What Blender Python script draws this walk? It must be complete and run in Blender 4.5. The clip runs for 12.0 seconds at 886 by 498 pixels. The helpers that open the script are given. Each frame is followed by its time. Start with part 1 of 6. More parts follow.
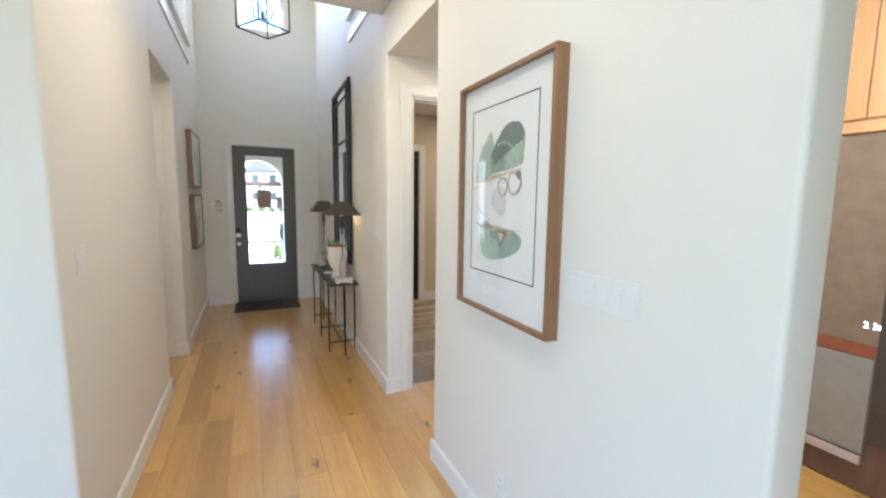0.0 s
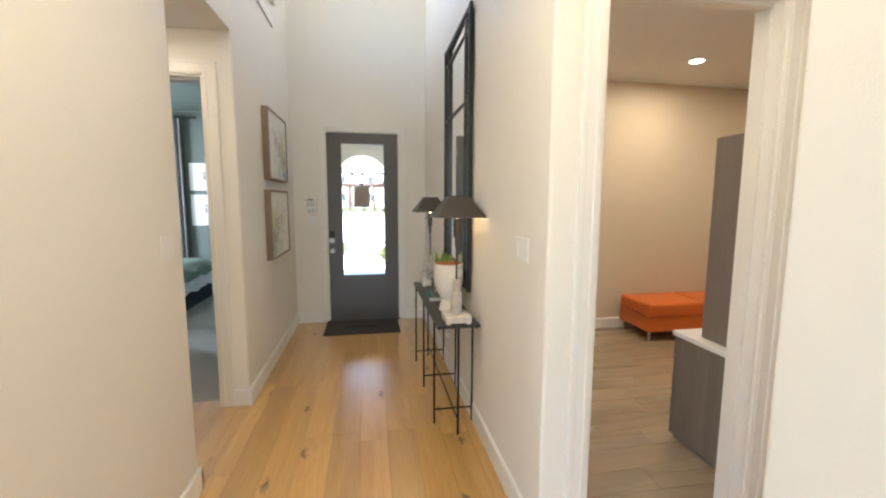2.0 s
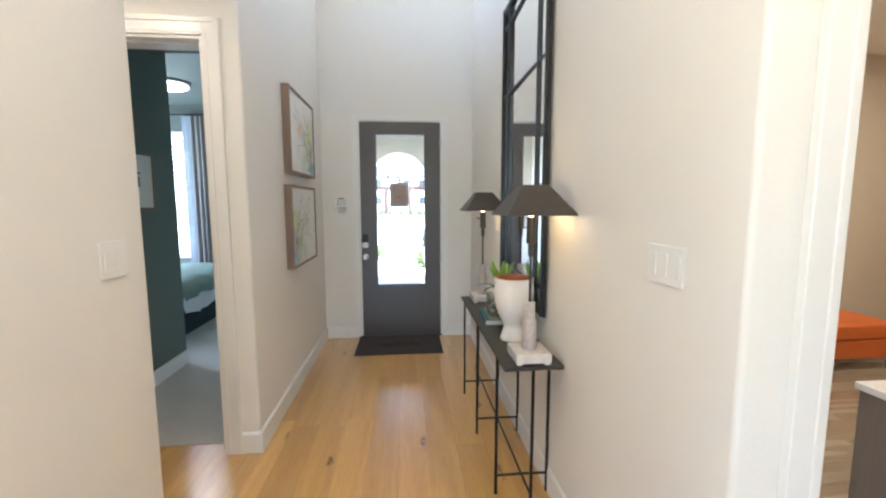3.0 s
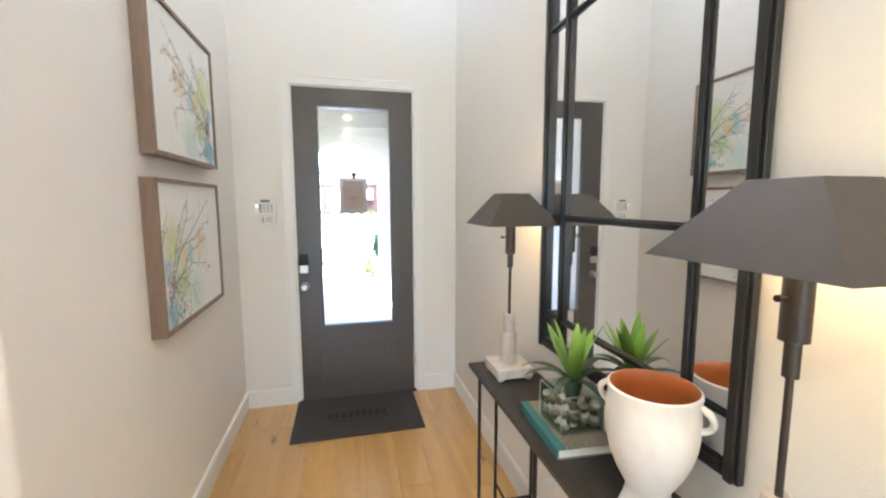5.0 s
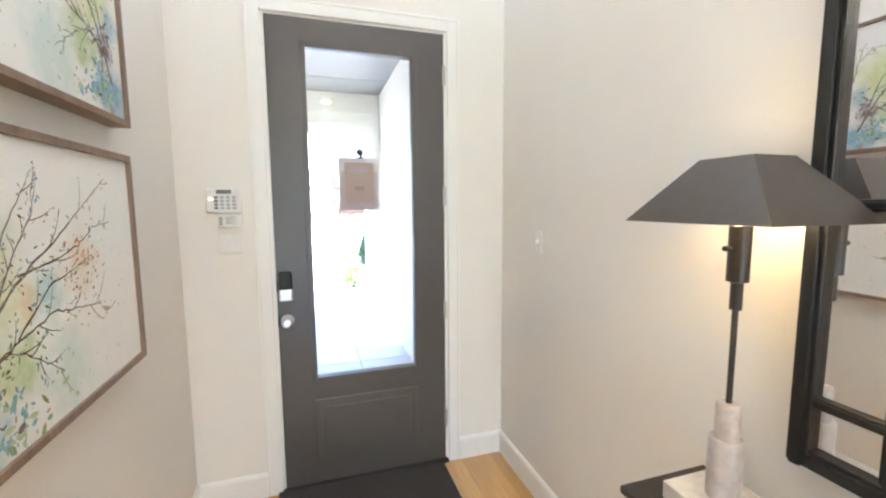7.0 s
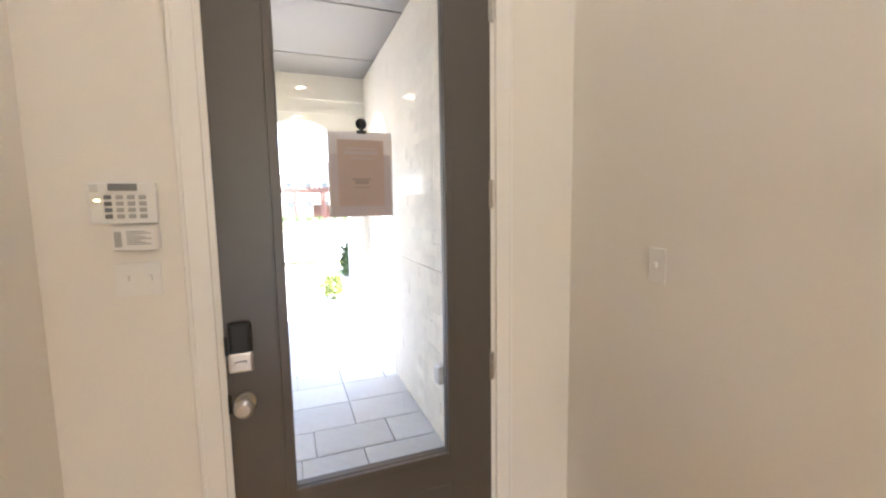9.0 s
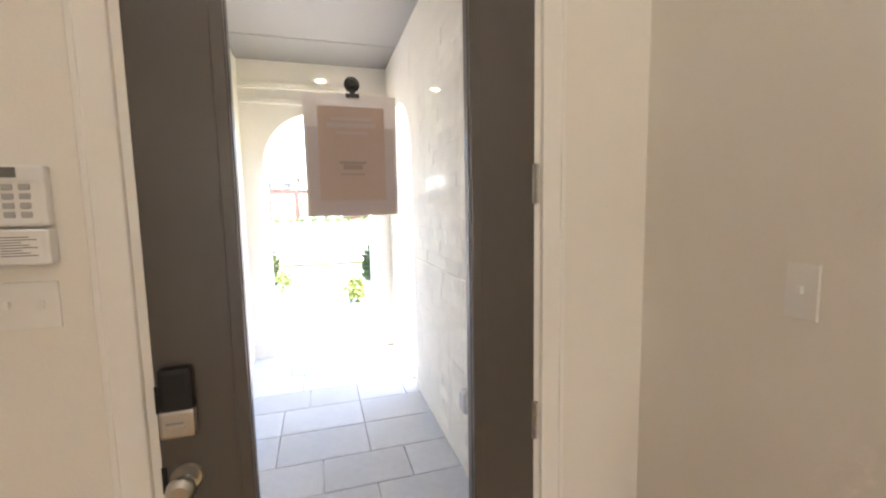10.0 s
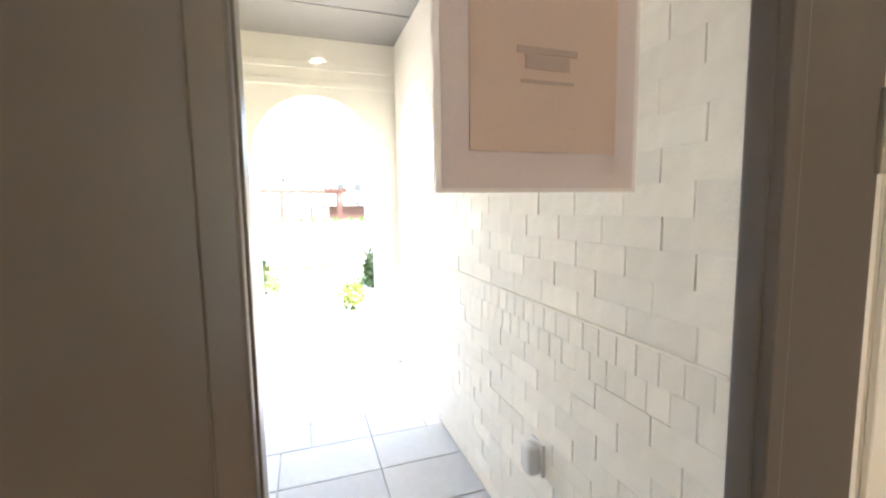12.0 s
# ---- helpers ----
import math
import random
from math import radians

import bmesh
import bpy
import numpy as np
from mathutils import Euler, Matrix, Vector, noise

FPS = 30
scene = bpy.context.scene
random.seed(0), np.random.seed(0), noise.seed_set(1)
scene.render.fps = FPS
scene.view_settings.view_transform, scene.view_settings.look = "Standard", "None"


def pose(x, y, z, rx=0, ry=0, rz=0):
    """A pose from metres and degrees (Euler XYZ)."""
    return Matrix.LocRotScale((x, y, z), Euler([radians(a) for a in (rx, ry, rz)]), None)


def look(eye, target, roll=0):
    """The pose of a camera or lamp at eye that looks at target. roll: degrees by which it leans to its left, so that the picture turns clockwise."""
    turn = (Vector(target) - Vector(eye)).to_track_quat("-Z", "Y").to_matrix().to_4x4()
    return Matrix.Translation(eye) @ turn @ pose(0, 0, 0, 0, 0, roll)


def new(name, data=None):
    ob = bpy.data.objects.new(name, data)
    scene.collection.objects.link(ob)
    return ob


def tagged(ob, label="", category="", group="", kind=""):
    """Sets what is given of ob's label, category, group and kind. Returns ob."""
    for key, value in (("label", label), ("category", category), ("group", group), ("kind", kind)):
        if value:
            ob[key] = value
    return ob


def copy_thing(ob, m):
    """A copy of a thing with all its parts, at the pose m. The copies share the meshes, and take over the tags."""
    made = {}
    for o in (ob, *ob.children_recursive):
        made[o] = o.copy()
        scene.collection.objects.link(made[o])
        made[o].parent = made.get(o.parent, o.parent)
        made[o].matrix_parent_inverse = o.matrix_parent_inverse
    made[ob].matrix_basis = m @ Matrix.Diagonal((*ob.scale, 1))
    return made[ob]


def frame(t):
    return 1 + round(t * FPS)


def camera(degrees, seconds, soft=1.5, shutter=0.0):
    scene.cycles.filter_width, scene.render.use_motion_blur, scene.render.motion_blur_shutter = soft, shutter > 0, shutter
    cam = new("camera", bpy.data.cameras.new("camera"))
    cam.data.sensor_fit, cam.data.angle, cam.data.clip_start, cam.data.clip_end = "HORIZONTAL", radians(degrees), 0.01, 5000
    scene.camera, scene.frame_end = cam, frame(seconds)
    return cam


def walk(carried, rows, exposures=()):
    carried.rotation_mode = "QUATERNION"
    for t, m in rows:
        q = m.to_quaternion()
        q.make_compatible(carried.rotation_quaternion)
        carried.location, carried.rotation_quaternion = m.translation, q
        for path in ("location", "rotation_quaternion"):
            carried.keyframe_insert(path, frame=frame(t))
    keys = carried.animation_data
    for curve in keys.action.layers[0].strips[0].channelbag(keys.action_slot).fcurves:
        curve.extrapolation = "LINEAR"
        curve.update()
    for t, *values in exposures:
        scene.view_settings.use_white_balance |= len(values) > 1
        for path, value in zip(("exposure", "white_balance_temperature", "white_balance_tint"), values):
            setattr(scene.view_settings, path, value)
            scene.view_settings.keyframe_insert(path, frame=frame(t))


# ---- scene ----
cam = camera(94.1, 12.0, soft=2.2)
PATH = [
    (0, (-0.186, 0.757, 1.668), (0.644, 2.562, 1.437), 0.7),
    (0.5, (-0.071, 1.157, 1.682), (0.426, 3.08, 1.444), 0.3),
    (1, (-0.064, 1.571, 1.645), (0.407, 3.501, 1.411), 0.2),
    (1.5, (0.038, 2.021, 1.622), (0.664, 3.906, 1.387), 0.3),
    (2, (0.086, 2.436, 1.62), (0.431, 4.392, 1.386), 0.2),
    (2.5, (0.036, 2.8, 1.595), (0.205, 4.781, 1.376), 0.0),
    (3, (0.053, 3.208, 1.565), (0.232, 5.188, 1.346), -0.1),
    (3.2, (0.072, 3.39, 1.572), (0.26, 5.369, 1.356), -0.3),
    (5, (-0.091, 4.631, 1.613), (0.369, 6.564, 1.387), -0.1),
    (5.5, (-0.156, 4.915, 1.616), (0.326, 6.843, 1.395), -0.1),
    (6, (-0.239, 5.226, 1.572), (0.261, 7.15, 1.351), -0.2),
    (6.5, (-0.221, 5.486, 1.572), (0.316, 7.401, 1.36), -0.3),
    (7, (-0.259, 5.742, 1.552), (0.334, 7.64, 1.339), -0.4),
    (7.2, (-0.279, 5.837, 1.552), (0.36, 7.721, 1.338), -0.5),
    (9, (-0.256, 6.616, 1.558), (0.443, 8.478, 1.351), -0.9),
    (9.5, (-0.198, 6.82, 1.563), (0.45, 8.701, 1.359), -0.7),
    (10, (-0.1, 7.004, 1.543), (0.469, 8.911, 1.341), -1.1),
    (10.5, (-0.158, 7.131, 1.528), (0.345, 9.056, 1.327), -0.8),
    (11, (-0.237, 7.285, 1.553), (0.228, 9.22, 1.354), -0.8),
    (11.5, (-0.238, 7.493, 1.53), (0.271, 9.416, 1.332), -0.7),
    (12, (-0.231, 7.678, 1.514), (0.405, 9.564, 1.316), -0.9),
]
walk(cam, [(t, look(eye, target, roll)) for t, eye, target, roll in PATH],
     [(0, 2.82, 5450, 12), (0.5, 2.75, 5850, 14), (1, 2.95, 6000, 14), (1.5, 3.08, 6100, 13), (3, 3.38, 5350, 12), (5, 3.98, 5400, 12), (5.5, 4.22, 5400, 12), (6, 4.38, 5450, 12), (7, 4.28, 5400, 12), (9, 3.78, 6400, 19), (10.5, 3.52, 6650, 19), (12, 3.95, 6750, 15)])

# ---- light ----
world = bpy.data.worlds.new("sky")
scene.world = world
world.use_nodes = True
wn = world.node_tree
sky = wn.nodes.new("ShaderNodeTexSky")
sky.sky_type, sky.sun_disc = "NISHITA", False
SUN_TO = Vector((0.27, -0.31, 0.90)).normalized()
sky.sun_elevation = math.asin(SUN_TO.z)
sky.sun_rotation = math.atan2(SUN_TO.x, SUN_TO.y)
wn.nodes["Background"].inputs["Strength"].default_value = 0.15
wn.links.new(sky.outputs[0], wn.nodes["Background"].inputs["Color"])
sun = new("sun", bpy.data.lights.new("sun", "SUN"))
sun.data.energy, sun.data.angle, sun.data.color = 3.2, radians(0.5), (1.0, 0.96, 0.9)
sun.matrix_world = look((0, 0, 20), tuple(Vector((0, 0, 20)) - SUN_TO))


def area_lamp(name, x, y, z, size_x, size_y, watts, colour, aim):
    """An area lamp standing in an opening or a lamp's mouth."""
    ob = new(name, bpy.data.lights.new(name, "AREA"))
    ob.data.shape, ob.data.size, ob.data.size_y = "RECTANGLE", size_x, size_y
    ob.data.energy, ob.data.color = watts, colour
    ob.matrix_world = look((x, y, z), (x + aim[0], y + aim[1], z + aim[2]))
    return ob


LAMPLIGHT = (1.0, 0.70, 0.30)
DAY, WARM, SOFT = (0.57, 0.79, 1.0), (1.0, 0.80, 0.52), (1.0, 0.92, 0.80)
# hall watts drive downlights that are added, not seen
LAMP_W, HALL_FILL_W, RECESS_W, STUDY_W, BED_W = 0.13, 2.5, 0.5, 2.3, 1.0
area_lamp("living_window_light", -2.0, -3.9, 1.6, 4.5, 2.4, 5.2, DAY, (0, 1, 0))
area_lamp("living_side_window_light", -4.4, -0.5, 1.6, 3.5, 2.2, 6.6, DAY, (1, 0.1, 0))
area_lamp("transom_light", 0.02, 7.95, 4.8, 0.6, 1.0, 1.7, SOFT, (0, -1, -0.9))
area_lamp("clerestory_light_west", -0.955, 6.0, 4.35, 2.2, 1.2, 0.62, WARM, (1, 0, -0.3))
area_lamp("clerestory_light_east", 0.895, 4.78, 4.3, 0.9, 1.2, 1.0, WARM, (-1, 0, -0.3))
area_lamp("bedroom_window_light", -4.44, 11.62, 1.7, 0.9, 2.2, 7, (0.86, 0.93, 1.0), (0, -1, 0))
# unseen fill lamp for the bedroom, in an opening made up for it
area_lamp("bedroom_fill_light", -5.43, 9.6, 1.7, 1.4, 1.9, 24, (0.86, 0.93, 1.0), (1, 0, -0.1))

# ---- materials ----
def material(name, colour, rough=0.6, metal=0.0, spread=0.06, scale=6.0, bump=0.0, bump_scale=200.0, per_piece=0.0, coat=0.0):
    """A painted or plain surface: two scales of colour variation and fine relief, at real size."""
    m = bpy.data.materials.new(name)
    m.use_nodes = True
    n, l = m.node_tree.nodes, m.node_tree.links
    b = n["Principled BSDF"]
    b.inputs["Roughness"].default_value, b.inputs["Metallic"].default_value = rough, metal
    b.inputs["Coat Weight"].default_value = coat
    co = n.new("ShaderNodeTexCoord")
    big, small = n.new("ShaderNodeTexNoise"), n.new("ShaderNodeTexNoise")
    big.inputs["Scale"].default_value, small.inputs["Scale"].default_value = scale * 0.25, scale * 4
    big.inputs["Detail"].default_value, small.inputs["Detail"].default_value = 4, 6
    mix = n.new("ShaderNodeMix")
    mix.data_type, mix.inputs[0].default_value = "FLOAT", 0.45
    l.new(co.outputs["Object"], big.inputs["Vector"])
    l.new(co.outputs["Object"], small.inputs["Vector"])
    l.new(big.outputs["Fac"], mix.inputs[2])
    l.new(small.outputs["Fac"], mix.inputs[3])
    ramp = n.new("ShaderNodeValToRGB")
    ramp.color_ramp.elements[0].position, ramp.color_ramp.elements[1].position = 0.3, 0.7
    ramp.color_ramp.elements[0].color = (*[c * (1 - spread) for c in colour], 1)
    ramp.color_ramp.elements[1].color = (*[min(1, c * (1 + spread)) for c in colour], 1)
    l.new(mix.outputs[0], ramp.inputs[0])
    out = ramp.outputs["Color"]
    if per_piece:
        info, hsv, mr = n.new("ShaderNodeObjectInfo"), n.new("ShaderNodeHueSaturation"), n.new("ShaderNodeMapRange")
        mr.inputs[3].default_value, mr.inputs[4].default_value = 1 - per_piece, 1 + per_piece
        l.new(info.outputs["Random"], mr.inputs[0])
        l.new(mr.outputs[0], hsv.inputs["Value"])
        l.new(out, hsv.inputs["Color"])
        out = hsv.outputs["Color"]
    l.new(out, b.inputs["Base Color"])
    if bump:
        tex, bp = n.new("ShaderNodeTexNoise"), n.new("ShaderNodeBump")
        tex.inputs["Scale"].default_value, tex.inputs["Detail"].default_value = bump_scale, 3
        bp.inputs["Strength"].default_value, bp.inputs["Distance"].default_value = bump, 0.002
        l.new(co.outputs["Object"], tex.inputs["Vector"])
        l.new(tex.outputs["Fac"], bp.inputs["Height"])
        l.new(bp.outputs["Normal"], b.inputs["Normal"])
    return m


def wood(name, light, dark, rough=0.4, along="Y", per_piece=0.12, grain=9.0, knots=0.0, stripe=1.0, coat=0.0):
    """Wood with grain along one axis, a tone per piece and a few knots."""
    m = bpy.data.materials.new(name)
    m.use_nodes = True
    n, l = m.node_tree.nodes, m.node_tree.links
    b = n["Principled BSDF"]
    co, info = n.new("ShaderNodeTexCoord"), n.new("ShaderNodeObjectInfo")
    add, mp = n.new("ShaderNodeVectorMath"), n.new("ShaderNodeMapping")
    sc = n.new("ShaderNodeVectorMath")
    sc.operation, add.operation = "SCALE", "ADD"
    l.new(info.outputs["Location"], sc.inputs[0])
    sc.inputs[3].default_value = 3.7
    l.new(co.outputs["Object"], add.inputs[0])
    l.new(sc.outputs[0], add.inputs[1])
    l.new(add.outputs[0], mp.inputs["Vector"])
    thin, thick = 1.0 * stripe, 0.07
    mp.inputs["Scale"].default_value = {"X": (thick, thin, thin), "Y": (thin, thick, thin), "Z": (thin, thin, thick)}[along]
    nz, fine = n.new("ShaderNodeTexNoise"), n.new("ShaderNodeTexNoise")
    nz.inputs["Scale"].default_value, nz.inputs["Detail"].default_value, nz.inputs["Distortion"].default_value = grain, 5, 1.2
    fine.inputs["Scale"].default_value, fine.inputs["Detail"].default_value = grain * 14, 4
    l.new(mp.outputs[0], nz.inputs["Vector"])
    l.new(mp.outputs[0], fine.inputs["Vector"])
    mix = n.new("ShaderNodeMix")
    mix.data_type, mix.inputs[0].default_value = "FLOAT", 0.35
    l.new(nz.outputs["Fac"], mix.inputs[2])
    l.new(fine.outputs["Fac"], mix.inputs[3])
    ramp = n.new("ShaderNodeValToRGB")
    ramp.color_ramp.elements[0].position, ramp.color_ramp.elements[1].position = 0.34, 0.66
    ramp.color_ramp.elements[0].color, ramp.color_ramp.elements[1].color = (*dark, 1), (*light, 1)
    l.new(mix.outputs[0], ramp.inputs[0])
    hsv, mr = n.new("ShaderNodeHueSaturation"), n.new("ShaderNodeMapRange")
    mr.inputs[3].default_value, mr.inputs[4].default_value = 1 - per_piece, 1 + per_piece
    l.new(info.outputs["Random"], mr.inputs[0])
    l.new(mr.outputs[0], hsv.inputs["Value"])
    l.new(ramp.outputs["Color"], hsv.inputs["Color"])
    out = hsv.outputs["Color"]
    if knots:
        vo, kr, km = n.new("ShaderNodeTexVoronoi"), n.new("ShaderNodeValToRGB"), n.new("ShaderNodeMix")
        vo.voronoi_dimensions = "2D"
        vo.inputs["Scale"].default_value = 1.45
        kmap, wob, bend = n.new("ShaderNodeMapping"), n.new("ShaderNodeTexNoise"), n.new("ShaderNodeVectorMath")
        kmap.inputs["Scale"].default_value = (1.5, 0.62, 1.0)
        wob.inputs["Scale"].default_value, wob.inputs["Detail"].default_value = 22.0, 3
        bend.operation = "MULTIPLY_ADD"
        bend.inputs[1].default_value = (0.10, 0.16, 0.0)
        l.new(add.outputs[0], kmap.inputs["Vector"])
        l.new(kmap.outputs[0], wob.inputs["Vector"])
        l.new(wob.outputs["Color"], bend.inputs[0])
        l.new(kmap.outputs[0], bend.inputs[2])
        l.new(bend.outputs[0], vo.inputs["Vector"])
        kr.color_ramp.elements[0].position, kr.color_ramp.elements[1].position = 0.008, 0.065
        kr.color_ramp.elements[0].color, kr.color_ramp.elements[1].color = (knots, knots, knots, 1), (0, 0, 0, 1)
        l.new(vo.outputs["Distance"], kr.inputs[0])
        km.data_type = "RGBA"
        l.new(kr.outputs["Color"], km.inputs[0])
        l.new(out, km.inputs[6])
        km.inputs[7].default_value = (0.05, 0.028, 0.014, 1)
        out = km.outputs[2]
    l.new(out, b.inputs["Base Color"])
    b.inputs["Coat Weight"].default_value, b.inputs["Coat Roughness"].default_value = coat, 0.21
    b.inputs["Coat IOR"].default_value = 1.8
    rr = n.new("ShaderNodeMapRange")
    rr.inputs[3].default_value, rr.inputs[4].default_value = rough - 0.06, rough + 0.08
    l.new(nz.outputs["Fac"], rr.inputs[0])
    l.new(rr.outputs[0], b.inputs["Roughness"])
    bp = n.new("ShaderNodeBump")
    bp.inputs["Strength"].default_value, bp.inputs["Distance"].default_value = 0.12, 0.001
    l.new(fine.outputs["Fac"], bp.inputs["Height"])
    l.new(bp.outputs["Normal"], b.inputs["Normal"])
    return m


def glass_material(name, rough=0.0, tint=(1, 1, 1)):
    """Thin clear pane: lets light straight through, with a gloss that grows at grazing angles."""
    m = bpy.data.materials.new(name)
    m.use_nodes = True
    n, l = m.node_tree.nodes, m.node_tree.links
    n.remove(n["Principled BSDF"])
    tr, gl, mx, fr = n.new("ShaderNodeBsdfTransparent"), n.new("ShaderNodeBsdfGlossy"), n.new("ShaderNodeMixShader"), n.new("ShaderNodeLayerWeight")
    tr.inputs["Color"].default_value = (*tint, 1)
    gl.inputs["Roughness"].default_value = rough
    fr.inputs["Blend"].default_value = 0.5
    pw, ad = n.new("ShaderNodeMath"), n.new("ShaderNodeMath")
    pw.operation, ad.operation = "POWER", "MULTIPLY_ADD"
    pw.inputs[1].default_value, ad.inputs[1].default_value, ad.inputs[2].default_value = 4.5, 0.9, 0.025
    l.new(fr.outputs["Facing"], pw.inputs[0])
    l.new(pw.outputs[0], ad.inputs[0])
    l.new(ad.outputs[0], mx.inputs[0])
    l.new(tr.outputs[0], mx.inputs[1])
    l.new(gl.outputs[0], mx.inputs[2])
    l.new(mx.outputs[0], n["Material Output"].inputs["Surface"])
    return m


def glow(name, colour, strength):
    m = bpy.data.materials.new(name)
    m.use_nodes = True
    b = m.node_tree.nodes["Principled BSDF"]
    b.inputs["Base Color"].default_value = (*colour, 1)
    b.inputs["Emission Color"].default_value, b.inputs["Emission Strength"].default_value = (*colour, 1), strength
    return m


WALL = material("warm_white_wall_paint", (0.78, 0.745, 0.685), 0.55, spread=0.012, scale=2.0, bump=0.35, bump_scale=160)
CEILING = material("ceiling_paint", (0.80, 0.78, 0.75), 0.8, spread=0.015, scale=2.0, bump=0.4, bump_scale=140)
TRIM = material("white_semigloss_trim", (0.80, 0.78, 0.74), 0.32, spread=0.015, scale=3.0)
GREEN = material("dark_sage_wall_paint", (0.140, 0.168, 0.145), 0.6, spread=0.04, scale=2.0, bump=0.3, bump_scale=160)
BEIGE = material("beige_wall_paint", (0.60, 0.52, 0.41), 0.6, spread=0.02, scale=2.0, bump=0.3, bump_scale=160)
OAK = wood("natural_oak_plank", (0.66, 0.385, 0.105), (0.49, 0.265, 0.062), 0.32, "Y", 0.14, 7.0, knots=0.8, coat=1.0)
LAMINATE = wood("grey_brown_laminate", (0.37, 0.295, 0.20), (0.27, 0.21, 0.138), 0.26, "X", 0.10, 3.2)
CARPET = material("pale_grey_carpet", (0.50, 0.49, 0.47), 0.95, spread=0.08, scale=12, bump=0.9, bump_scale=500)
DOORPAINT = material("dark_taupe_door_paint", (0.086, 0.074, 0.066), 0.34, spread=0.06, scale=5.0, bump=0.08, bump_scale=60)
BLACK = material("black_metal", (0.014, 0.013, 0.013), 0.42, 0.3, spread=0.15, scale=14, bump=0.1, bump_scale=90)
BLACKWOOD = material("black_painted_wood", (0.012, 0.012, 0.013), 0.33, spread=0.25, scale=12, bump=0.12, bump_scale=80)
BRONZE = material("dark_bronze_metal", (0.055, 0.045, 0.037), 0.42, 0.55, spread=0.18, scale=16, bump=0.1, bump_scale=120)
STEEL = material("brushed_nickel", (0.55, 0.53, 0.50), 0.28, 1.0, spread=0.06, scale=20)
PLASTIC = material("white_plastic", (0.78, 0.77, 0.74), 0.35, spread=0.01, scale=8)
GREYPLASTIC = material("grey_plastic", (0.16, 0.165, 0.17), 0.4, spread=0.04, scale=8)
MARBLE = material("white_travertine", (0.60, 0.56, 0.51), 0.45, spread=0.22, scale=9, bump=0.25, bump_scale=40)
CERAMIC = material("chalky_white_ceramic", (0.76, 0.73, 0.68), 0.8, spread=0.05, scale=10, bump=0.6, bump_scale=45)
TERRACOTTA = material("terracotta_glaze", (0.42, 0.13, 0.035), 0.45, spread=0.12, scale=9, bump=0.2, bump_scale=50)
GLASS = glass_material("clear_glass")
BOXGLASS = glass_material("thick_box_glass", 0.0, (0.90, 0.95, 0.93))
GREYMARBLE = material("banded_grey_marble", (0.46, 0.41, 0.38), 0.35, spread=0.30, scale=11, bump=0.15, bump_scale=40)
PANE = glass_material("door_pane_glass")
MIRROR = material("mirror_silver", (0.88, 0.88, 0.88), 0.012, 1.0, spread=0.0, scale=2)
PAPER = material("white_mat_board", (0.80, 0.79, 0.77), 0.8, spread=0.01, scale=5)
WALNUT = wood("walnut_frame_wood", (0.32, 0.170, 0.082), (0.21, 0.105, 0.050), 0.45, "Z", 0.05, 12)
BARNWOOD = wood("grey_brown_frame_wood", (0.29, 0.205, 0.145), (0.18, 0.122, 0.084), 0.55, "Z", 0.05, 14)
MATRUBBER = material("charcoal_door_mat", (0.050, 0.043, 0.042), 0.9, spread=0.15, scale=30, bump=0.9, bump_scale=420)
ORANGE = material("orange_leather", (0.62, 0.14, 0.022), 0.42, spread=0.05, scale=8, bump=0.25, bump_scale=90)
GREIGE = wood("greige_desk_laminate", (0.205, 0.172, 0.145), (0.160, 0.132, 0.110), 0.5, "Z", 0.04, 10)
WHITETOP = material("white_desk_top", (0.80, 0.79, 0.77), 0.3, spread=0.01, scale=5)
BRICKPAINT = material("limewashed_brick", (0.84, 0.785, 0.685), 0.85, spread=0.07, scale=7, bump=0.8, bump_scale=70, per_piece=0.07)
MORTAR = material("whitewashed_mortar", (0.82, 0.77, 0.68), 0.9, spread=0.06, scale=9, bump=0.7, bump_scale=90)
PAVER = material("blue_grey_stone_paver", (0.60, 0.605, 0.60), 0.75, spread=0.12, scale=5, bump=0.5, bump_scale=60, per_piece=0.14)
PORCHCEIL = material("grey_painted_soffit_board", (0.27, 0.25, 0.225), 0.6, spread=0.03, scale=4)
LAWN = material("dry_pale_grass", (0.20, 0.20, 0.09), 0.95, spread=0.25, scale=14, bump=0.8, bump_scale=60)
CONCRETE = material("pale_concrete", (0.52, 0.50, 0.47), 0.9, spread=0.08, scale=4, bump=0.4, bump_scale=90)
REDWOOD = wood("red_brown_pergola_wood", (0.085, 0.028, 0.018), (0.055, 0.018, 0.012), 0.6, "X", 0.06, 3)
FARWALL = material("cream_house_wall", (0.55, 0.50, 0.44), 0.85, spread=0.06, scale=1)
FARROOF = material("grey_shingle_roof", (0.07, 0.068, 0.068), 0.9, spread=0.15, scale=3)
FARGLASS = material("dark_window_glass", (0.05, 0.06, 0.07), 0.12, spread=0.1, scale=2)


# ---- building helpers ----
def link(name, bm, mat, smooth=False):
    me = bpy.data.meshes.new(name)
    bmesh.ops.recalc_face_normals(bm, faces=bm.faces)
    bm.to_mesh(me)
    bm.free()
    for m in (mat if isinstance(mat, (list, tuple)) else [mat]):
        me.materials.append(m)
    if smooth:
        for p in me.polygons:
            p.use_smooth = True
        me.set_sharp_from_angle(angle=radians(40))
    return new(name, me)


def part(name, bm, mat, parent, label="", smooth=False):
    """One mesh under a thing or under a part."""
    ob = link(name, bm, mat, smooth)
    ob.parent = parent
    if label:
        tagged(ob, label)
    return ob


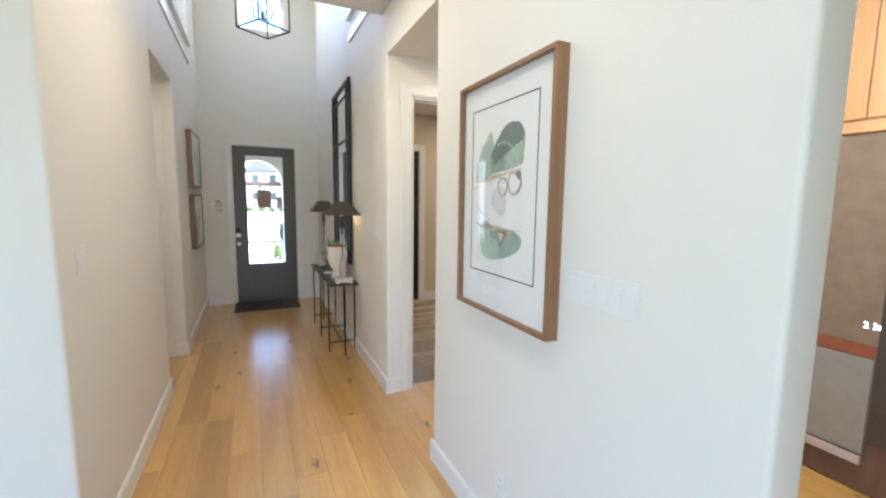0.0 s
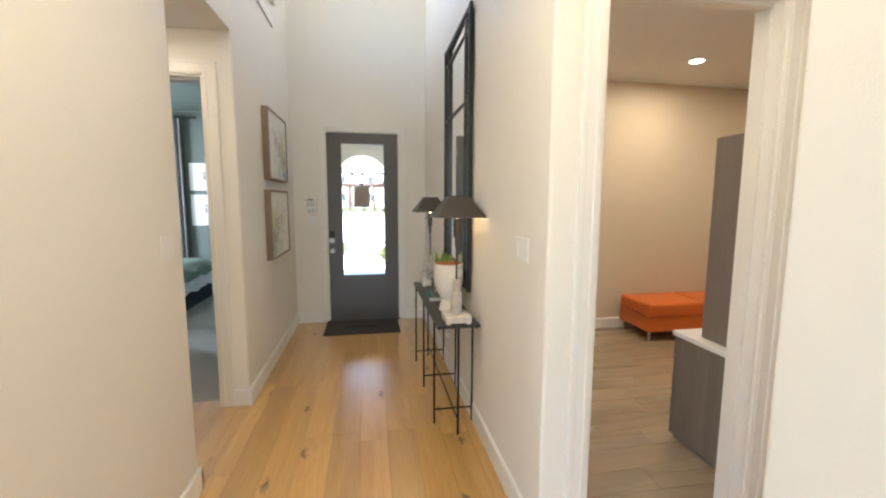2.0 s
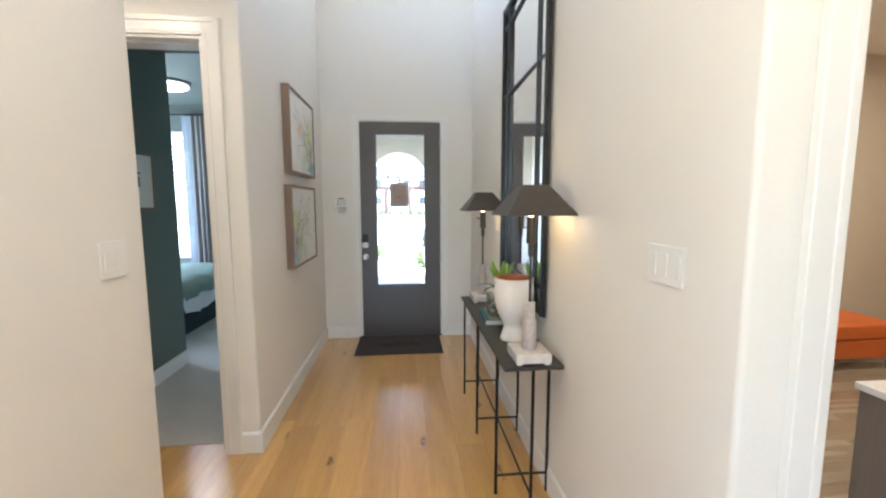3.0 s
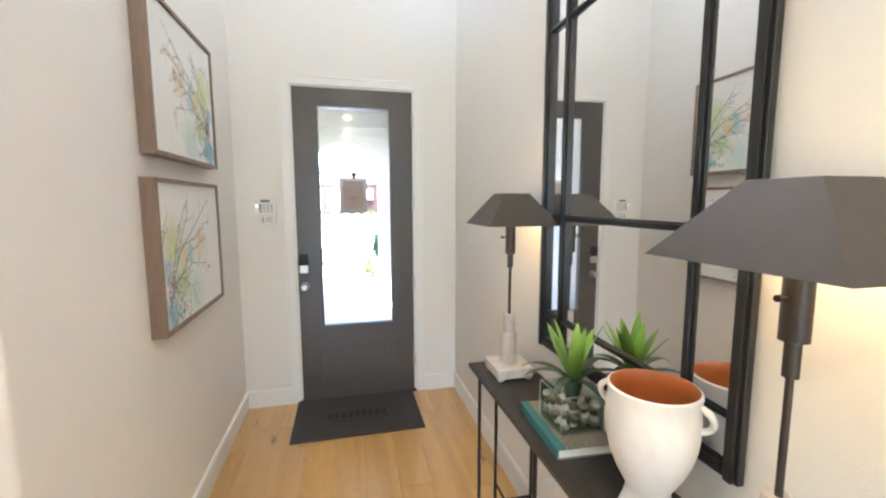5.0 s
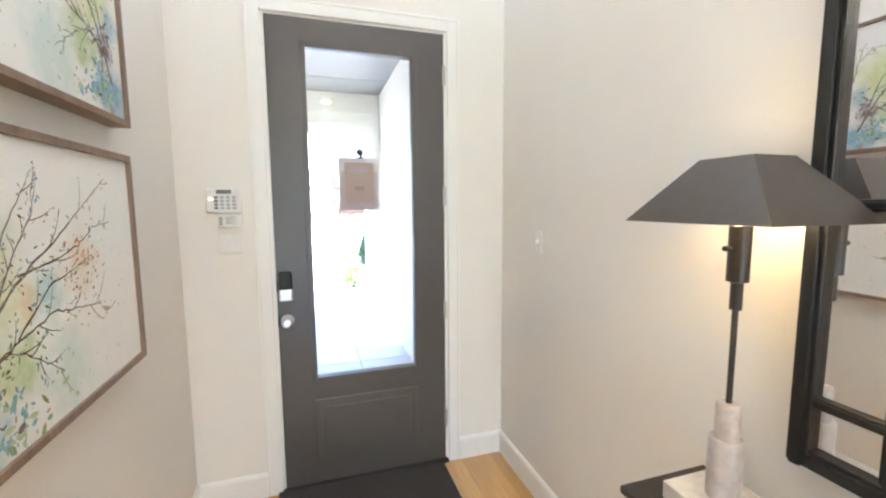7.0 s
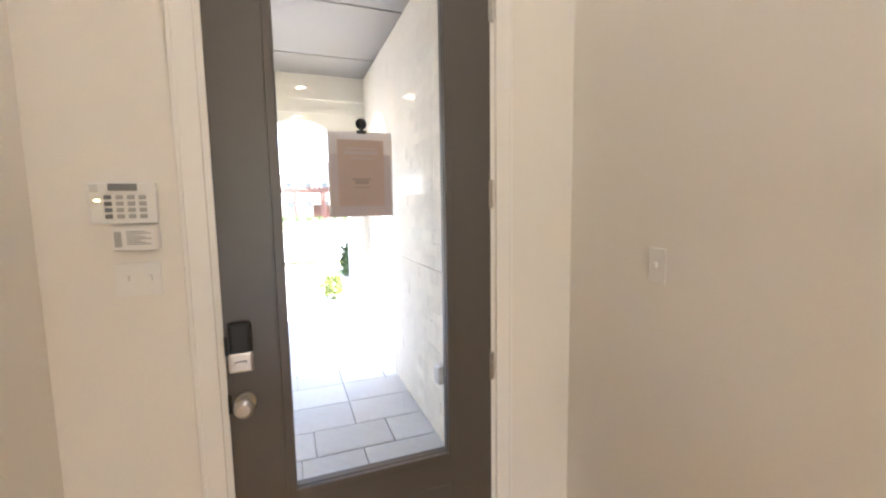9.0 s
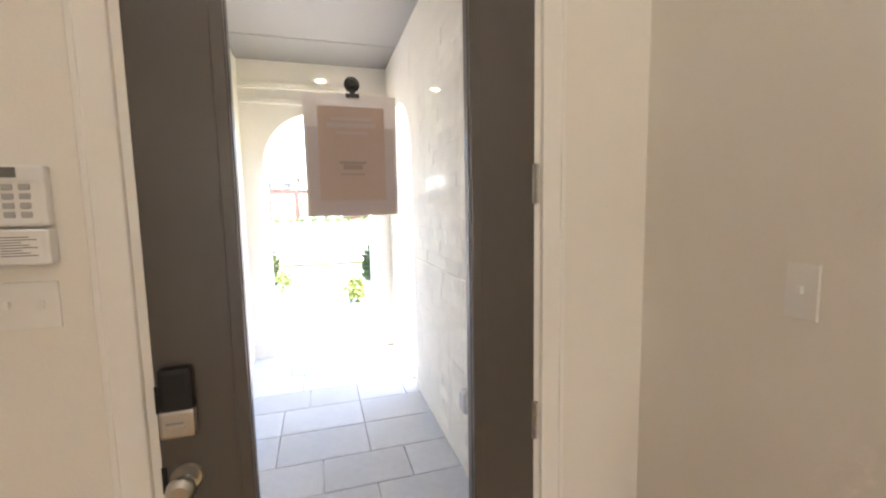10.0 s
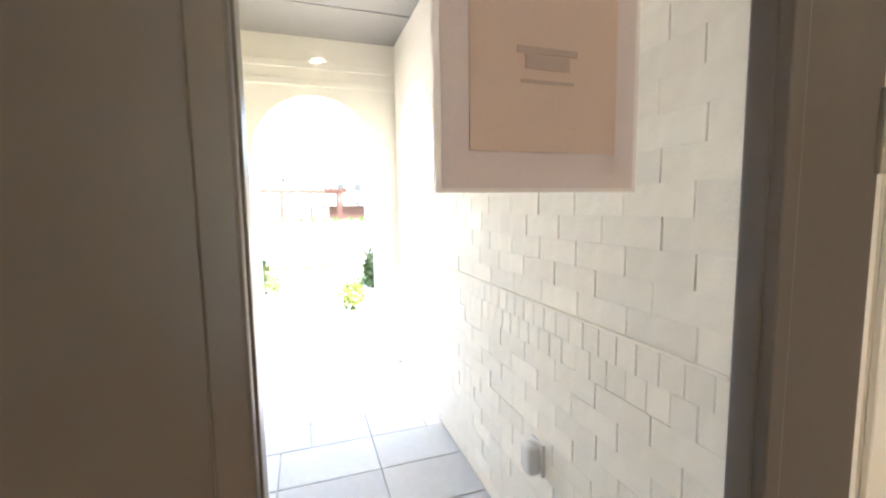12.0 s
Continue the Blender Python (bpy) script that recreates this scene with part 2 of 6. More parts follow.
def thing(name, x, y, z, label, category, group="", turn=0.0):
    ob = new(name)
    ob.empty_display_size = 0.1
    ob.matrix_world = pose(x, y, z, 0, 0, turn)
    return tagged(ob, label, category, group, "thing")


def structure(ob, label, category):
    return tagged(ob, label, category, "", "structure")


def box(bm, x0, x1, y0, y1, z0, z1, bevel=0.0, seg=2, mat=0):
    v = [bm.verts.new((x, y, z)) for x in (x0, x1) for y in (y0, y1) for z in (z0, z1)]
    fs = [bm.faces.new([v[i] for i in q]) for q in ((0, 1, 3, 2), (4, 6, 7, 5), (0, 4, 5, 1), (2, 3, 7, 6), (0, 2, 6, 4), (1, 5, 7, 3))]
    for f in fs:
        f.material_index = mat
    if bevel:
        es = list({e for f in fs for e in f.edges})
        bmesh.ops.bevel(bm, geom=es, offset=bevel, segments=seg, affect="EDGES", profile=0.6)
    return bm


def boxes(*rows, bevel=0.0):
    bm = bmesh.new()
    for r in rows:
        box(bm, *r, bevel=bevel)
    return bm


def lathe(bm, rows, seg=32, cx=0.0, cy=0.0, mat=0, close=True):
    """Turned shape from rows of radius and height."""
    rings = []
    for r, z in rows:
        if r < 1e-5:
            rings.append([bm.verts.new((cx, cy, z))])
        else:
            rings.append([bm.verts.new((cx + r * math.cos(2 * math.pi * i / seg), cy + r * math.sin(2 * math.pi * i / seg), z)) for i in range(seg)])
    for a, b in zip(rings, rings[1:]):
        for i in range(seg):
            q = [a[i % len(a)], a[(i + 1) % len(a)], b[(i + 1) % len(b)], b[i % len(b)]]
            q = list(dict.fromkeys(q))
            if len(q) > 2:
                bm.faces.new(q).material_index = mat
    if close:
        for ring in (rings[0], rings[-1]):
            if len(ring) > 2:
                bm.faces.new(ring).material_index = mat
    return bm


def tube(bm, pts, r, seg=8, r_end=None, mat=0):
    """A round rod or wire along points."""
    pts = [Vector(p) for p in pts]
    rings, up = [], Vector((0.13, 0.21, 0.97))
    for i, p in enumerate(pts):
        d = (pts[min(i + 1, len(pts) - 1)] - pts[max(i - 1, 0)]).normalized()
        a = d.cross(up)
        a = a.normalized() if a.length > 0.05 else d.cross(Vector((1, 0, 0))).normalized()
        b = d.cross(a)
        rad = r if r_end is None else r + (r_end - r) * i / (len(pts) - 1)
        rings.append([bm.verts.new(p + rad * (math.cos(2 * math.pi * k / seg) * a + math.sin(2 * math.pi * k / seg) * b)) for k in range(seg)])
    for a, b in zip(rings, rings[1:]):
        for k in range(seg):
            bm.faces.new((a[k], a[(k + 1) % seg], b[(k + 1) % seg], b[k])).material_index = mat
    bm.faces.new(rings[0]).material_index = mat
    bm.faces.new(rings[-1][::-1]).material_index = mat
    return bm


def slab(name, axis, p0, p1, u0, u1, v0, v1, mat, holes=(), rounded=()):
    """A wall, floor or ceiling with thickness p0 to p1 along axis and openings cut through. For x: u is y, v is z; for y: u is x, v is z;
    for z: u is x, v is y. rounded: the u of upright corners that are eased."""
    us = sorted({u0, u1, *[min(max(h[i], u0), u1) for h in holes for i in (0, 1)]})
    vs = sorted({v0, v1, *[min(max(h[i], v0), v1) for h in holes for i in (2, 3)]})
    solid = {(i, j) for i in range(len(us) - 1) for j in range(len(vs) - 1)
             if not any(h[0] - 1e-6 <= us[i] and us[i + 1] <= h[1] + 1e-6 and h[2] - 1e-6 <= vs[j] and vs[j + 1] <= h[3] + 1e-6 for h in holes)}
    bm, cache = bmesh.new(), {}

    def vert(p, i, j):
        key = (p, i, j)
        if key not in cache:
            c = {"x": (p, us[i], vs[j]), "y": (us[i], p, vs[j]), "z": (us[i], vs[j], p)}[axis]
            cache[key] = bm.verts.new(c)
        return cache[key]

    for i, j in solid:
        for p in (p0, p1):
            bm.faces.new([vert(p, a, b) for a, b in ((i, j), (i + 1, j), (i + 1, j + 1), (i, j + 1))])
        for (di, dj), (a, b) in {(-1, 0): ((i, j), (i, j + 1)), (1, 0): ((i + 1, j), (i + 1, j + 1)), (0, -1): ((i, j), (i + 1, j)), (0, 1): ((i, j + 1), (i + 1, j + 1))}.items():
            if (i + di, j + dj) not in solid:
                bm.faces.new([vert(p0, *a), vert(p0, *b), vert(p1, *b), vert(p1, *a)])
    bmesh.ops.recalc_face_normals(bm, faces=bm.faces)
    if rounded:
        k = 1 if axis == "x" else 0
        es = [e for e in bm.edges if abs(e.verts[0].co.z - e.verts[1].co.z) > 0.05
              and any(abs(e.verts[0].co[k] - r) < 1e-4 and abs(e.verts[1].co[k] - r) < 1e-4 and (q is None or abs(e.verts[0].co[1 - k] - q) < 1e-4) for r, q in [c if isinstance(c, tuple) else (c, None) for c in rounded]) and e.calc_face_angle(0) > 0.5]
        bmesh.ops.bevel(bm, geom=es, offset=0.016, segments=4, affect="EDGES", profile=0.5)
    return link(name, bm, mat, smooth=bool(rounded))


def arch_wall(name, axis, p0, p1, u0, u1, v0, v1, a0, a1, spring, mat, n=24):
    """A wall with one round-headed opening from a0 to a1 that springs at a height."""
    bm = bmesh.new()
    c, r = (a0 + a1) / 2, (a1 - a0) / 2
    at = (lambda p, u, v: (p, u, v)) if axis == "x" else (lambda p, u, v: (u, p, v))
    curve = [(c - r * math.cos(math.pi * i / n), spring + r * math.sin(math.pi * i / n)) for i in range(n + 1)]
    outer = [(u, v1) for u, _ in curve]
    for p in (p0, p1):
        cv = [bm.verts.new(at(p, *q)) for q in curve]
        ov = [bm.verts.new(at(p, *q)) for q in outer]
        for i in range(n):
            bm.faces.new((cv[i], cv[i + 1], ov[i + 1], ov[i]))
        for s, (ua, ub) in enumerate(((u0, a0), (a1, u1))):
            q = [bm.verts.new(at(p, u, v)) for u, v in ((ua, v0), (ub, v0), (ub, v1), (ua, v1))]
            bm.faces.new(q)
    loop = [(a0, v0), *curve, (a1, v0)]
    ring = [[bm.verts.new(at(p, *q)) for q in loop] for p in (p0, p1)]
    for i in range(len(loop) - 1):
        bm.faces.new((ring[0][i], ring[0][i + 1], ring[1][i + 1], ring[1][i]))
    edge = [(u0, v0), (u0, v1), (u1, v1), (u1, v0)]
    er = [[bm.verts.new(at(p, *q)) for q in edge] for p in (p0, p1)]
    for i in range(3):
        bm.faces.new((er[0][i], er[0][i + 1], er[1][i + 1], er[1][i]))
    bmesh.ops.remove_doubles(bm, verts=bm.verts, dist=1e-5)
    return link(name, bm, mat)


def baseboard(name, runs):
    """Tall flat skirting with an eased top. A run: axis, the wall's face, the side into the room, from, to."""
    bm = bmesh.new()
    for axis, face, side, a, b in runs:
        prof = [(0, 0.0), (0.016, 0.0), (0.016, 0.118), (0.013, 0.128), (0.006, 0.135), (0, 0.135)]
        rows = []
        for u in (a, b):
            rows.append([bm.verts.new((face + side * d, u, z) if axis == "x" else (u, face + side * d, z)) for d, z in prof])
        for i in range(len(prof) - 1):
            bm.faces.new((rows[0][i], rows[0][i + 1], rows[1][i + 1], rows[1][i]))
        bm.faces.new(rows[0])
        bm.faces.new(rows[1][::-1])
    return structure(link(name, bm, TRIM), "tall white painted baseboard along the wall", "baseboard")


# ---- shell of the hall ----
XL, XR, YD = -0.878, 0.82, 8.0
TOP, LOW, NICHE = 5.6, 3.16, 2.82

structure(slab("wall_west", "x", XL - 0.14, XL, 2.94, YD + 0.16, -0.1, TOP, WALL,
               [(4.77, 5.77, -0.1, NICHE), (4.6, 7.05, 3.62, 5.05)], rounded=((4.77, XL), (5.77, XL))), "warm white painted hall wall with a side opening", "wall")
structure(slab("wall_living", "y", 2.80, 2.94, -4.6, XL, -0.1, LOW + 0.05, WALL, rounded=((XL, 2.80),)), "white painted wall end beside the hall", "wall")
structure(slab("wall_east_art", "x", XR, XR + 0.14, 1.218, 3.06, -0.1, LOW + 0.05, WALL, rounded=((1.218, XR), (1.218, XR + 0.14), (3.06, XR))), "white painted wall behind the framed art", "wall")
structure(slab("wall_east_header", "x", XR, XR + 0.14, 3.06, 4.06, NICHE, TOP, WALL), "white header over the side opening", "wall")
structure(slab("wall_east", "x", XR, XR + 0.14, 4.06, YD + 0.16, -0.1, TOP, WALL, [(4.25, 5.30, 3.58, 5.05)], rounded=((4.06, XR),)), "warm white painted hall wall behind the console", "wall")
structure(slab("wall_north_front", "y", YD, YD + 0.16, XL - 0.0, XR + 0.0, -0.1, TOP, WALL, [(-0.475, 0.475, -0.1, 2.492), (-0.31, 0.36, 4.23, 5.3)]), "white front wall round the entry door", "wall")
structure(slab("ceiling_hall", "z", LOW, LOW + 0.2, -4.6, 7.0, -4.2, 4.19, CEILING), "flat white ceiling over the near hall", "ceiling")
structure(slab("bulkhead", "y", 4.05, 4.19, XL, XR, LOW + 0.2, TOP, WALL), "white bulkhead above the lower ceiling", "wall")
structure(slab("ceiling_foyer", "z", TOP, TOP + 0.15, XL - 0.2, XR + 0.2, 4.0, YD + 0.2, CEILING), "high white foyer ceiling", "ceiling")

# side recesses with the room doors
structure(slab("wall_recess_west_south", "y", 4.63, 4.77, -2.34, XL - 0.14, -0.1, NICHE + 0.05, WALL), "white wall of the side recess", "wall")
structure(slab("wall_recess_west_north", "y", 5.77, 5.93, -2.34, XL - 0.14, -0.1, NICHE + 0.05, [WALL], [(-1.89, -1.08, -0.1, 2.51)]), "white wall with the cased bedroom doorway", "wall")
structure(slab("wall_recess_west_end", "x", -2.34, -2.2, 4.77, 5.77, -0.1, NICHE + 0.05, WALL), "white end wall of the side recess", "wall")
structure(slab("ceiling_recess_west", "z", NICHE, NICHE + 0.1, -2.34, XL - 0.14, 4.63, 5.93, CEILING), "low white ceiling of the side recess", "ceiling")
structure(slab("wall_recess_east_south", "y", 2.92, 3.06, XR + 0.14, 2.44, -0.1, LOW + 0.05, WALL), "white wall of the side recess", "wall")
structure(slab("wall_recess_east_north", "y", 4.06, 4.20, XR + 0.14, 2.44, -0.1, 3.1, WALL, [(1.035, 1.90, -0.1, 2.517)]), "white wall with the cased study doorway", "wall")
structure(slab("wall_recess_east_end", "x", 2.30, 2.44, 3.06, 4.06, -0.1, NICHE + 0.05, WALL), "white end wall of the side recess", "wall")
structure(slab("ceiling_recess_east", "z", NICHE, NICHE + 0.1, XR + 0.14, 2.44, 3.06, 4.06, CEILING), "low white ceiling of the side recess", "ceiling")

# study
structure(slab("wall_study_north", "y", 7.15, 7.30, XR + 0.14, 5.6, -0.1, 3.1, BEIGE, [(1.45, 2.31, -0.1, 2.47)]), "beige painted study wall", "wall")
structure(slab("wall_study_east", "x", 5.6, 5.74, 4.06, 7.30, -0.1, 3.1, BEIGE), "beige painted study wall", "wall")
structure(slab("wall_study_south", "y", 4.06, 4.20, 2.44, 5.6, -0.1, 3.1, BEIGE), "beige painted study wall", "wall")
structure(slab("wall_study_west", "x", 0.96, 1.0, 4.20, 7.15, -0.1, 3.1, BEIGE), "beige painted study wall", "wall")
structure(slab("ceiling_study", "z", 3.05, 3.2, 0.96, 5.74, 4.2, 7.3, CEILING), "white study ceiling", "ceiling")
structure(slab("floor_study_base", "z", -0.12, -0.012, 0.96, 5.74, 4.15, 7.3, LAMINATE), "dark joints under the laminate floor", "floor")

# bedroom
structure(slab("wall_bedroom_closet", "x", -2.26, -2.12, 5.93, 7.37, -0.1, 3.40, GREEN), "dark sage green bedroom wall", "wall")
structure(slab("wall_bedroom_closet_end", "y", 7.23, 7.37, -5.4, -2.26, -0.1, 3.40, GREEN), "dark sage green bedroom wall", "wall")
# the opening is out of view, cut only for the added bedroom lamp
structure(slab("wall_bedroom_west", "x", -5.54, -5.4, 7.23, 11.65, -0.1, 3.40, GREEN, [(8.9, 10.3, 0.75, 2.65)]), "dark sage green bedroom wall", "wall")
structure(slab("wall_bedroom_north", "y", 11.5, 11.65, -5.4, -0.996, -0.1, 3.40, GREEN, [(-4.95, -3.93, 0.54, 2.9)]), "dark sage green bedroom window wall", "wall")
structure(slab("wall_bedroom_east", "x", -1.06, -0.996, 5.93, 11.65, -0.1, 3.40, GREEN), "dark sage green bedroom wall", "wall")
structure(slab("wall_bedroom_doorway", "y", 5.93, 5.96, -2.12, -1.06, -0.1, 3.4, GREEN, [(-1.89, -1.08, -0.1, 2.51)]), "dark sage green wall round the doorway", "wall")
structure(slab("ceiling_bedroom", "z", 3.36, 3.5, -5.54, -1.0, 7.2, 11.65, GREEN), "dark sage green bedroom ceiling", "ceiling")
structure(slab("ceiling_bedroom_entry", "z", 2.88, 3.5, -2.12, -1.06, 5.96, 7.2, GREEN), "low dark green ceiling over the bedroom entry", "ceiling")
structure(slab("floor_carpet", "z", -0.1, 0.004, -5.4, -1.0, 5.885, 11.5, CARPET), "pale grey bedroom carpet", "floor")

# living room and kitchen behind
structure(slab("floor_base", "z", -0.12, -0.012, -4.6, 7.0, -4.2, 8.16, OAK), "oak floor with dark joints", "floor")
structure(slab("wall_living_south", "y", -4.2, -4.06, -4.6, 7.0, -0.1, LOW, WALL, [(-4.3, 0.4, 0.3, 2.8)]), "white living room wall with a wide window", "wall")
structure(slab("wall_living_west", "x", -4.74, -4.6, -4.2, 2.94, -0.1, LOW, WALL, [(-2.3, 1.3, 0.4, 2.6)]), "white living room wall with a window", "wall")
structure(slab("wall_kitchen_east", "x", 7.0, 7.14, -4.2, 3.06, -0.1, LOW, WALL), "white kitchen wall", "wall")
structure(slab("wall_kitchen_north", "y", 2.92, 3.06, 2.44, 7.0, -0.1, LOW, WALL), "white kitchen wall", "wall")

# porch
structure(slab("wall_porch_backing", "x", 0.745, 1.20, 8.16, 10.70, -0.4, 3.3, MORTAR), "whitewashed mortar behind the porch brick", "wall")
structure(arch_wall("wall_porch_side_arch", "x", 0.72, 1.20, 10.70, 11.97, -0.4, 3.3, 10.705, 11.85, 2.02, MORTAR), "whitewashed porch wall with a side arch", "wall")
structure(arch_wall("wall_porch_front_arch", "y", 11.97, 12.35, -1.10, 1.20, -0.4, 3.3, -0.66, 0.51, 2.03, MORTAR), "whitewashed porch front with a round arch", "wall")
structure(slab("wall_porch_west", "x", -0.995, -0.87, 8.16, 11.97, -0.4, 3.3, MORTAR), "whitewashed porch wall", "wall")
structure(slab("ceiling_porch", "z", 3.15, 3.25, -1.10, 1.19, 8.16, 11.97, PORCHCEIL), "grey painted porch ceiling boards", "ceiling")
structure(slab("roof_porch", "z", 3.3, 3.42, -1.15, 1.25, 8.17, 12.38, FARROOF), "porch roof", "roof")
structure(slab("floor_porch_base", "z", -0.40, -0.165, -1.10, 1.5, 8.16, 13.0, CONCRETE), "pale joints between the porch pavers", "floor")
bm = bmesh.new()
rows = [(13.0, -0.32), (20, -0.32), (32, 0.2), (44, 0.5), (90, 0.6), (2500, 0.6)]
prev = None
for y, z in rows:
    cur = [bm.verts.new((x, y, z)) for x in (-2500, -60, -8, 8, 60, 2500)]
    if prev:
        for i in range(5):
            bm.faces.new((prev[i], prev[i + 1], cur[i + 1], cur[i]))
    prev = cur
back = [bm.verts.new((x, -2500, -0.42)) for x in (-2500, 2500)]
near = [bm.verts.new((x, 13.0, -0.42)) for x in (-2500, 2500)]
bm.faces.new((back[0], back[1], near[1], near[0]))
structure(link("ground", bm, LAWN), "pale sunlit grass rising gently to the street", "ground")


def text_mesh(text, size, depth=0.0004):
    """Lettering in the built-in font as mesh data, centred, in the xy plane."""
    cu = bpy.data.curves.new("lettering", "FONT")
    cu.body, cu.size, cu.align_x, cu.align_y, cu.extrude = text, size, "CENTER", "CENTER", depth
    ob = bpy.data.objects.new("lettering", cu)
    scene.collection.objects.link(ob)
    bpy.context.view_layer.update()
    me = bpy.data.meshes.new_from_object(ob.evaluated_get(bpy.context.evaluated_depsgraph_get()))
    bpy.data.objects.remove(ob)
    return me


# ---- trim of the hall ----
baseboard("baseboard_hall_west", [("x", XL, 1, 2.784, 4.786), ("x", XL, 1, 5.754, YD), ("y", 2.80, -1, -4.6, XL), ("y", 5.77, -1, -0.985, XL), ("y", 4.77, 1, -2.2, XL + 0.016)])
baseboard("baseboard_hall_east", [("x", XR, -1, 1.202, 3.076), ("x", XR, -1, 4.044, YD), ("y", 4.06, -1, XR, 0.939), ("y", 1.218, -1, XR, XR + 0.14)])
baseboard("baseboard_front", [("y", YD, -1, XL + 0.016, -0.545), ("y", YD, -1, 0.545, XR - 0.016)])
baseboard("baseboard_study", [("y", 7.15, -1, 2.405, 5.6), ("x", 5.6, -1, 4.2, 7.13)])
baseboard("baseboard_bedroom", [("x", -2.12, 1, 5.96, 7.37), ("x", -1.06, -1, 5.96, 11.5)])


def casing(name, y, side, x0, x1, top, width, label, steps=((0.018, 0.0, 0.985), (0.024, 0.72, 1.0), (0.021, 0.12, 0.30))):
    """Stepped flat casing round a doorway in a wall that faces along y, with the jamb lining."""
    bm = bmesh.new()
    for d, w0, w1 in [(d, a * width, b * width) for d, a, b in steps]:
        ya, yb = sorted((y, y + side * d))
        box(bm, x0 - w1, x0 - w0, ya, yb, 0, top + w1, 0.002, 1)
        box(bm, x1 + w0, x1 + w1, ya, yb, 0, top + w1, 0.002, 1)
        box(bm, x0 - w0 + 0.0005, x1 + w0 - 0.0005, ya, yb, top + w0, top + w1, 0.002, 1)
    return structure(link(name, bm, TRIM), label, "door casing")


def lining(name, y0, y1, x0, x1, top):
    """White jamb lining inside a doorway, with its stop."""
    bm = boxes((x0 - 0.001, x0 + 0.018, y0 - 0.003, y1 + 0.003, 0, top), (x1 - 0.018, x1 + 0.001, y0 - 0.003, y1 + 0.003, 0, top),
               (x0 + 0.018, x1 - 0.018, y0 - 0.003, y1 + 0.003, top - 0.018, top + 0.001),
               (x0 + 0.018, x0 + 0.030, y0 + 0.05, y0 + 0.085, 0, top - 0.018), (x1 - 0.030, x1 - 0.018, y0 + 0.05, y0 + 0.085, 0, top - 0.018),
               (x0 + 0.030, x1 - 0.030, y0 + 0.05, y0 + 0.085, top - 0.030, top - 0.018))
    return structure(link(name, bm, TRIM), "white painted door jamb lining", "door jamb")


casing("trim_bedroom_door", 5.77, -1, -1.89, -1.08, 2.51, 0.095, "white stepped casing round the bedroom doorway")
lining("jamb_bedroom_door", 5.77, 5.96, -1.89, -1.08, 2.51)
casing("trim_study_door", 4.06, -1, 1.035, 1.90, 2.517, 0.095, "white stepped casing round the study doorway")
lining("jamb_study_door", 4.06, 4.20, 1.035, 1.90, 2.517)
casing("trim_study_glass_door", 7.15, -1, 1.45, 2.31, 2.47, 0.095, "white casing round the study window door")
casing("trim_front_door", YD, -1, -0.475, 0.475, 2.492, 0.068, "white casing round the front door", ((0.010, 0.0, 0.975), (0.013, 0.8, 1.0)))
structure(link("jamb_front_door", boxes((-0.476, -0.457, 8.004, 8.16, 0, 2.492), (0.457, 0.476, 8.004, 8.16, 0, 2.492), (-0.457, 0.457, 8.004, 8.16, 2.480, 2.492)), TRIM), "white front door jamb", "door jamb")
structure(link("threshold", boxes((-0.47, 0.47, 7.975, 8.25, 0.0, 0.017), bevel=0.004), BRONZE), "dark metal door sill", "threshold")

# clerestory and transom windows
def upper_window(name, axis, face, depth, u0, u1, v0, v1, bars, out):
    """A fixed window in a deep plaster reveal, with sash, muntins and panes."""
    bm = bmesh.new()
    w, p = 0.045, face + depth
    a, b = sorted((p, p + 0.05 * out))
    put = (lambda c, d, e, f, g, h: box(bm, g, h, c, d, e, f, 0.003, 1)) if axis == "x" else (lambda c, d, e, f, g, h: box(bm, c, d, g, h, e, f, 0.003, 1))
    put(u0, u0 + w, v0, v1, a, b)
    put(u1 - w, u1, v0, v1, a, b)
    put(u0 + w, u1 - w, v0, v0 + w, a, b)
    put(u0 + w, u1 - w, v1 - w, v1, a, b)
    for k in range(bars):
        c = u0 + (u1 - u0) * (k + 1) / (bars + 1)
        put(c - 0.014, c + 0.014, v0 + w, v1 - w, a + 0.008, b - 0.008)
    ob = structure(link(name, bm, TRIM), "white framed high window in a plaster reveal", "window")
    g = bmesh.new()
    m = (a + b) / 2
    if axis == "x":
        box(g, m - 0.002, m + 0.002, u0 + w, u1 - w, v0 + w, v1 - w)
    else:
        box(g, u0 + w, u1 - w, m - 0.002, m + 0.002, v0 + w, v1 - w)
    pane = part("pane", g, PANE, ob)
    pane.visible_shadow = False
    return ob


upper_window("window_west_high", "x", XL, -0.09, 4.6, 7.05, 3.62, 5.05, 1, -1)
upper_window("window_east_high", "x", XR, 0.09, 4.25, 5.30, 3.58, 5.05, 0, 1)
upper_window("window_transom", "y", YD, 0.10, -0.31, 0.36, 4.23, 5.3, 0, 1)
for side, name in ((XL, "trim_window_west"), (XR, "trim_window_east")):
    s = 1 if side < 0 else -1
    xs = sorted((side, side + s * 0.02))
    xl = sorted((side, side + s * 0.045))
    y0, y1, zs = (4.6, 7.05, 3.62) if side < 0 else (4.25, 5.30, 3.58)
    bm = boxes((*xs, y0 - 0.05, y1 + 0.08, zs - 0.25, zs - 0.16), (*xl, y0 - 0.05, y1 + 0.11, zs - 0.025, zs), (*xs, y0 - 0.05, y0, zs, 5.1), (*xs, y1, y1 + 0.08, zs, 5.1), bevel=0.003)
    structure(link(name, bm, TRIM), "white stool and apron under the high window", "window trim")

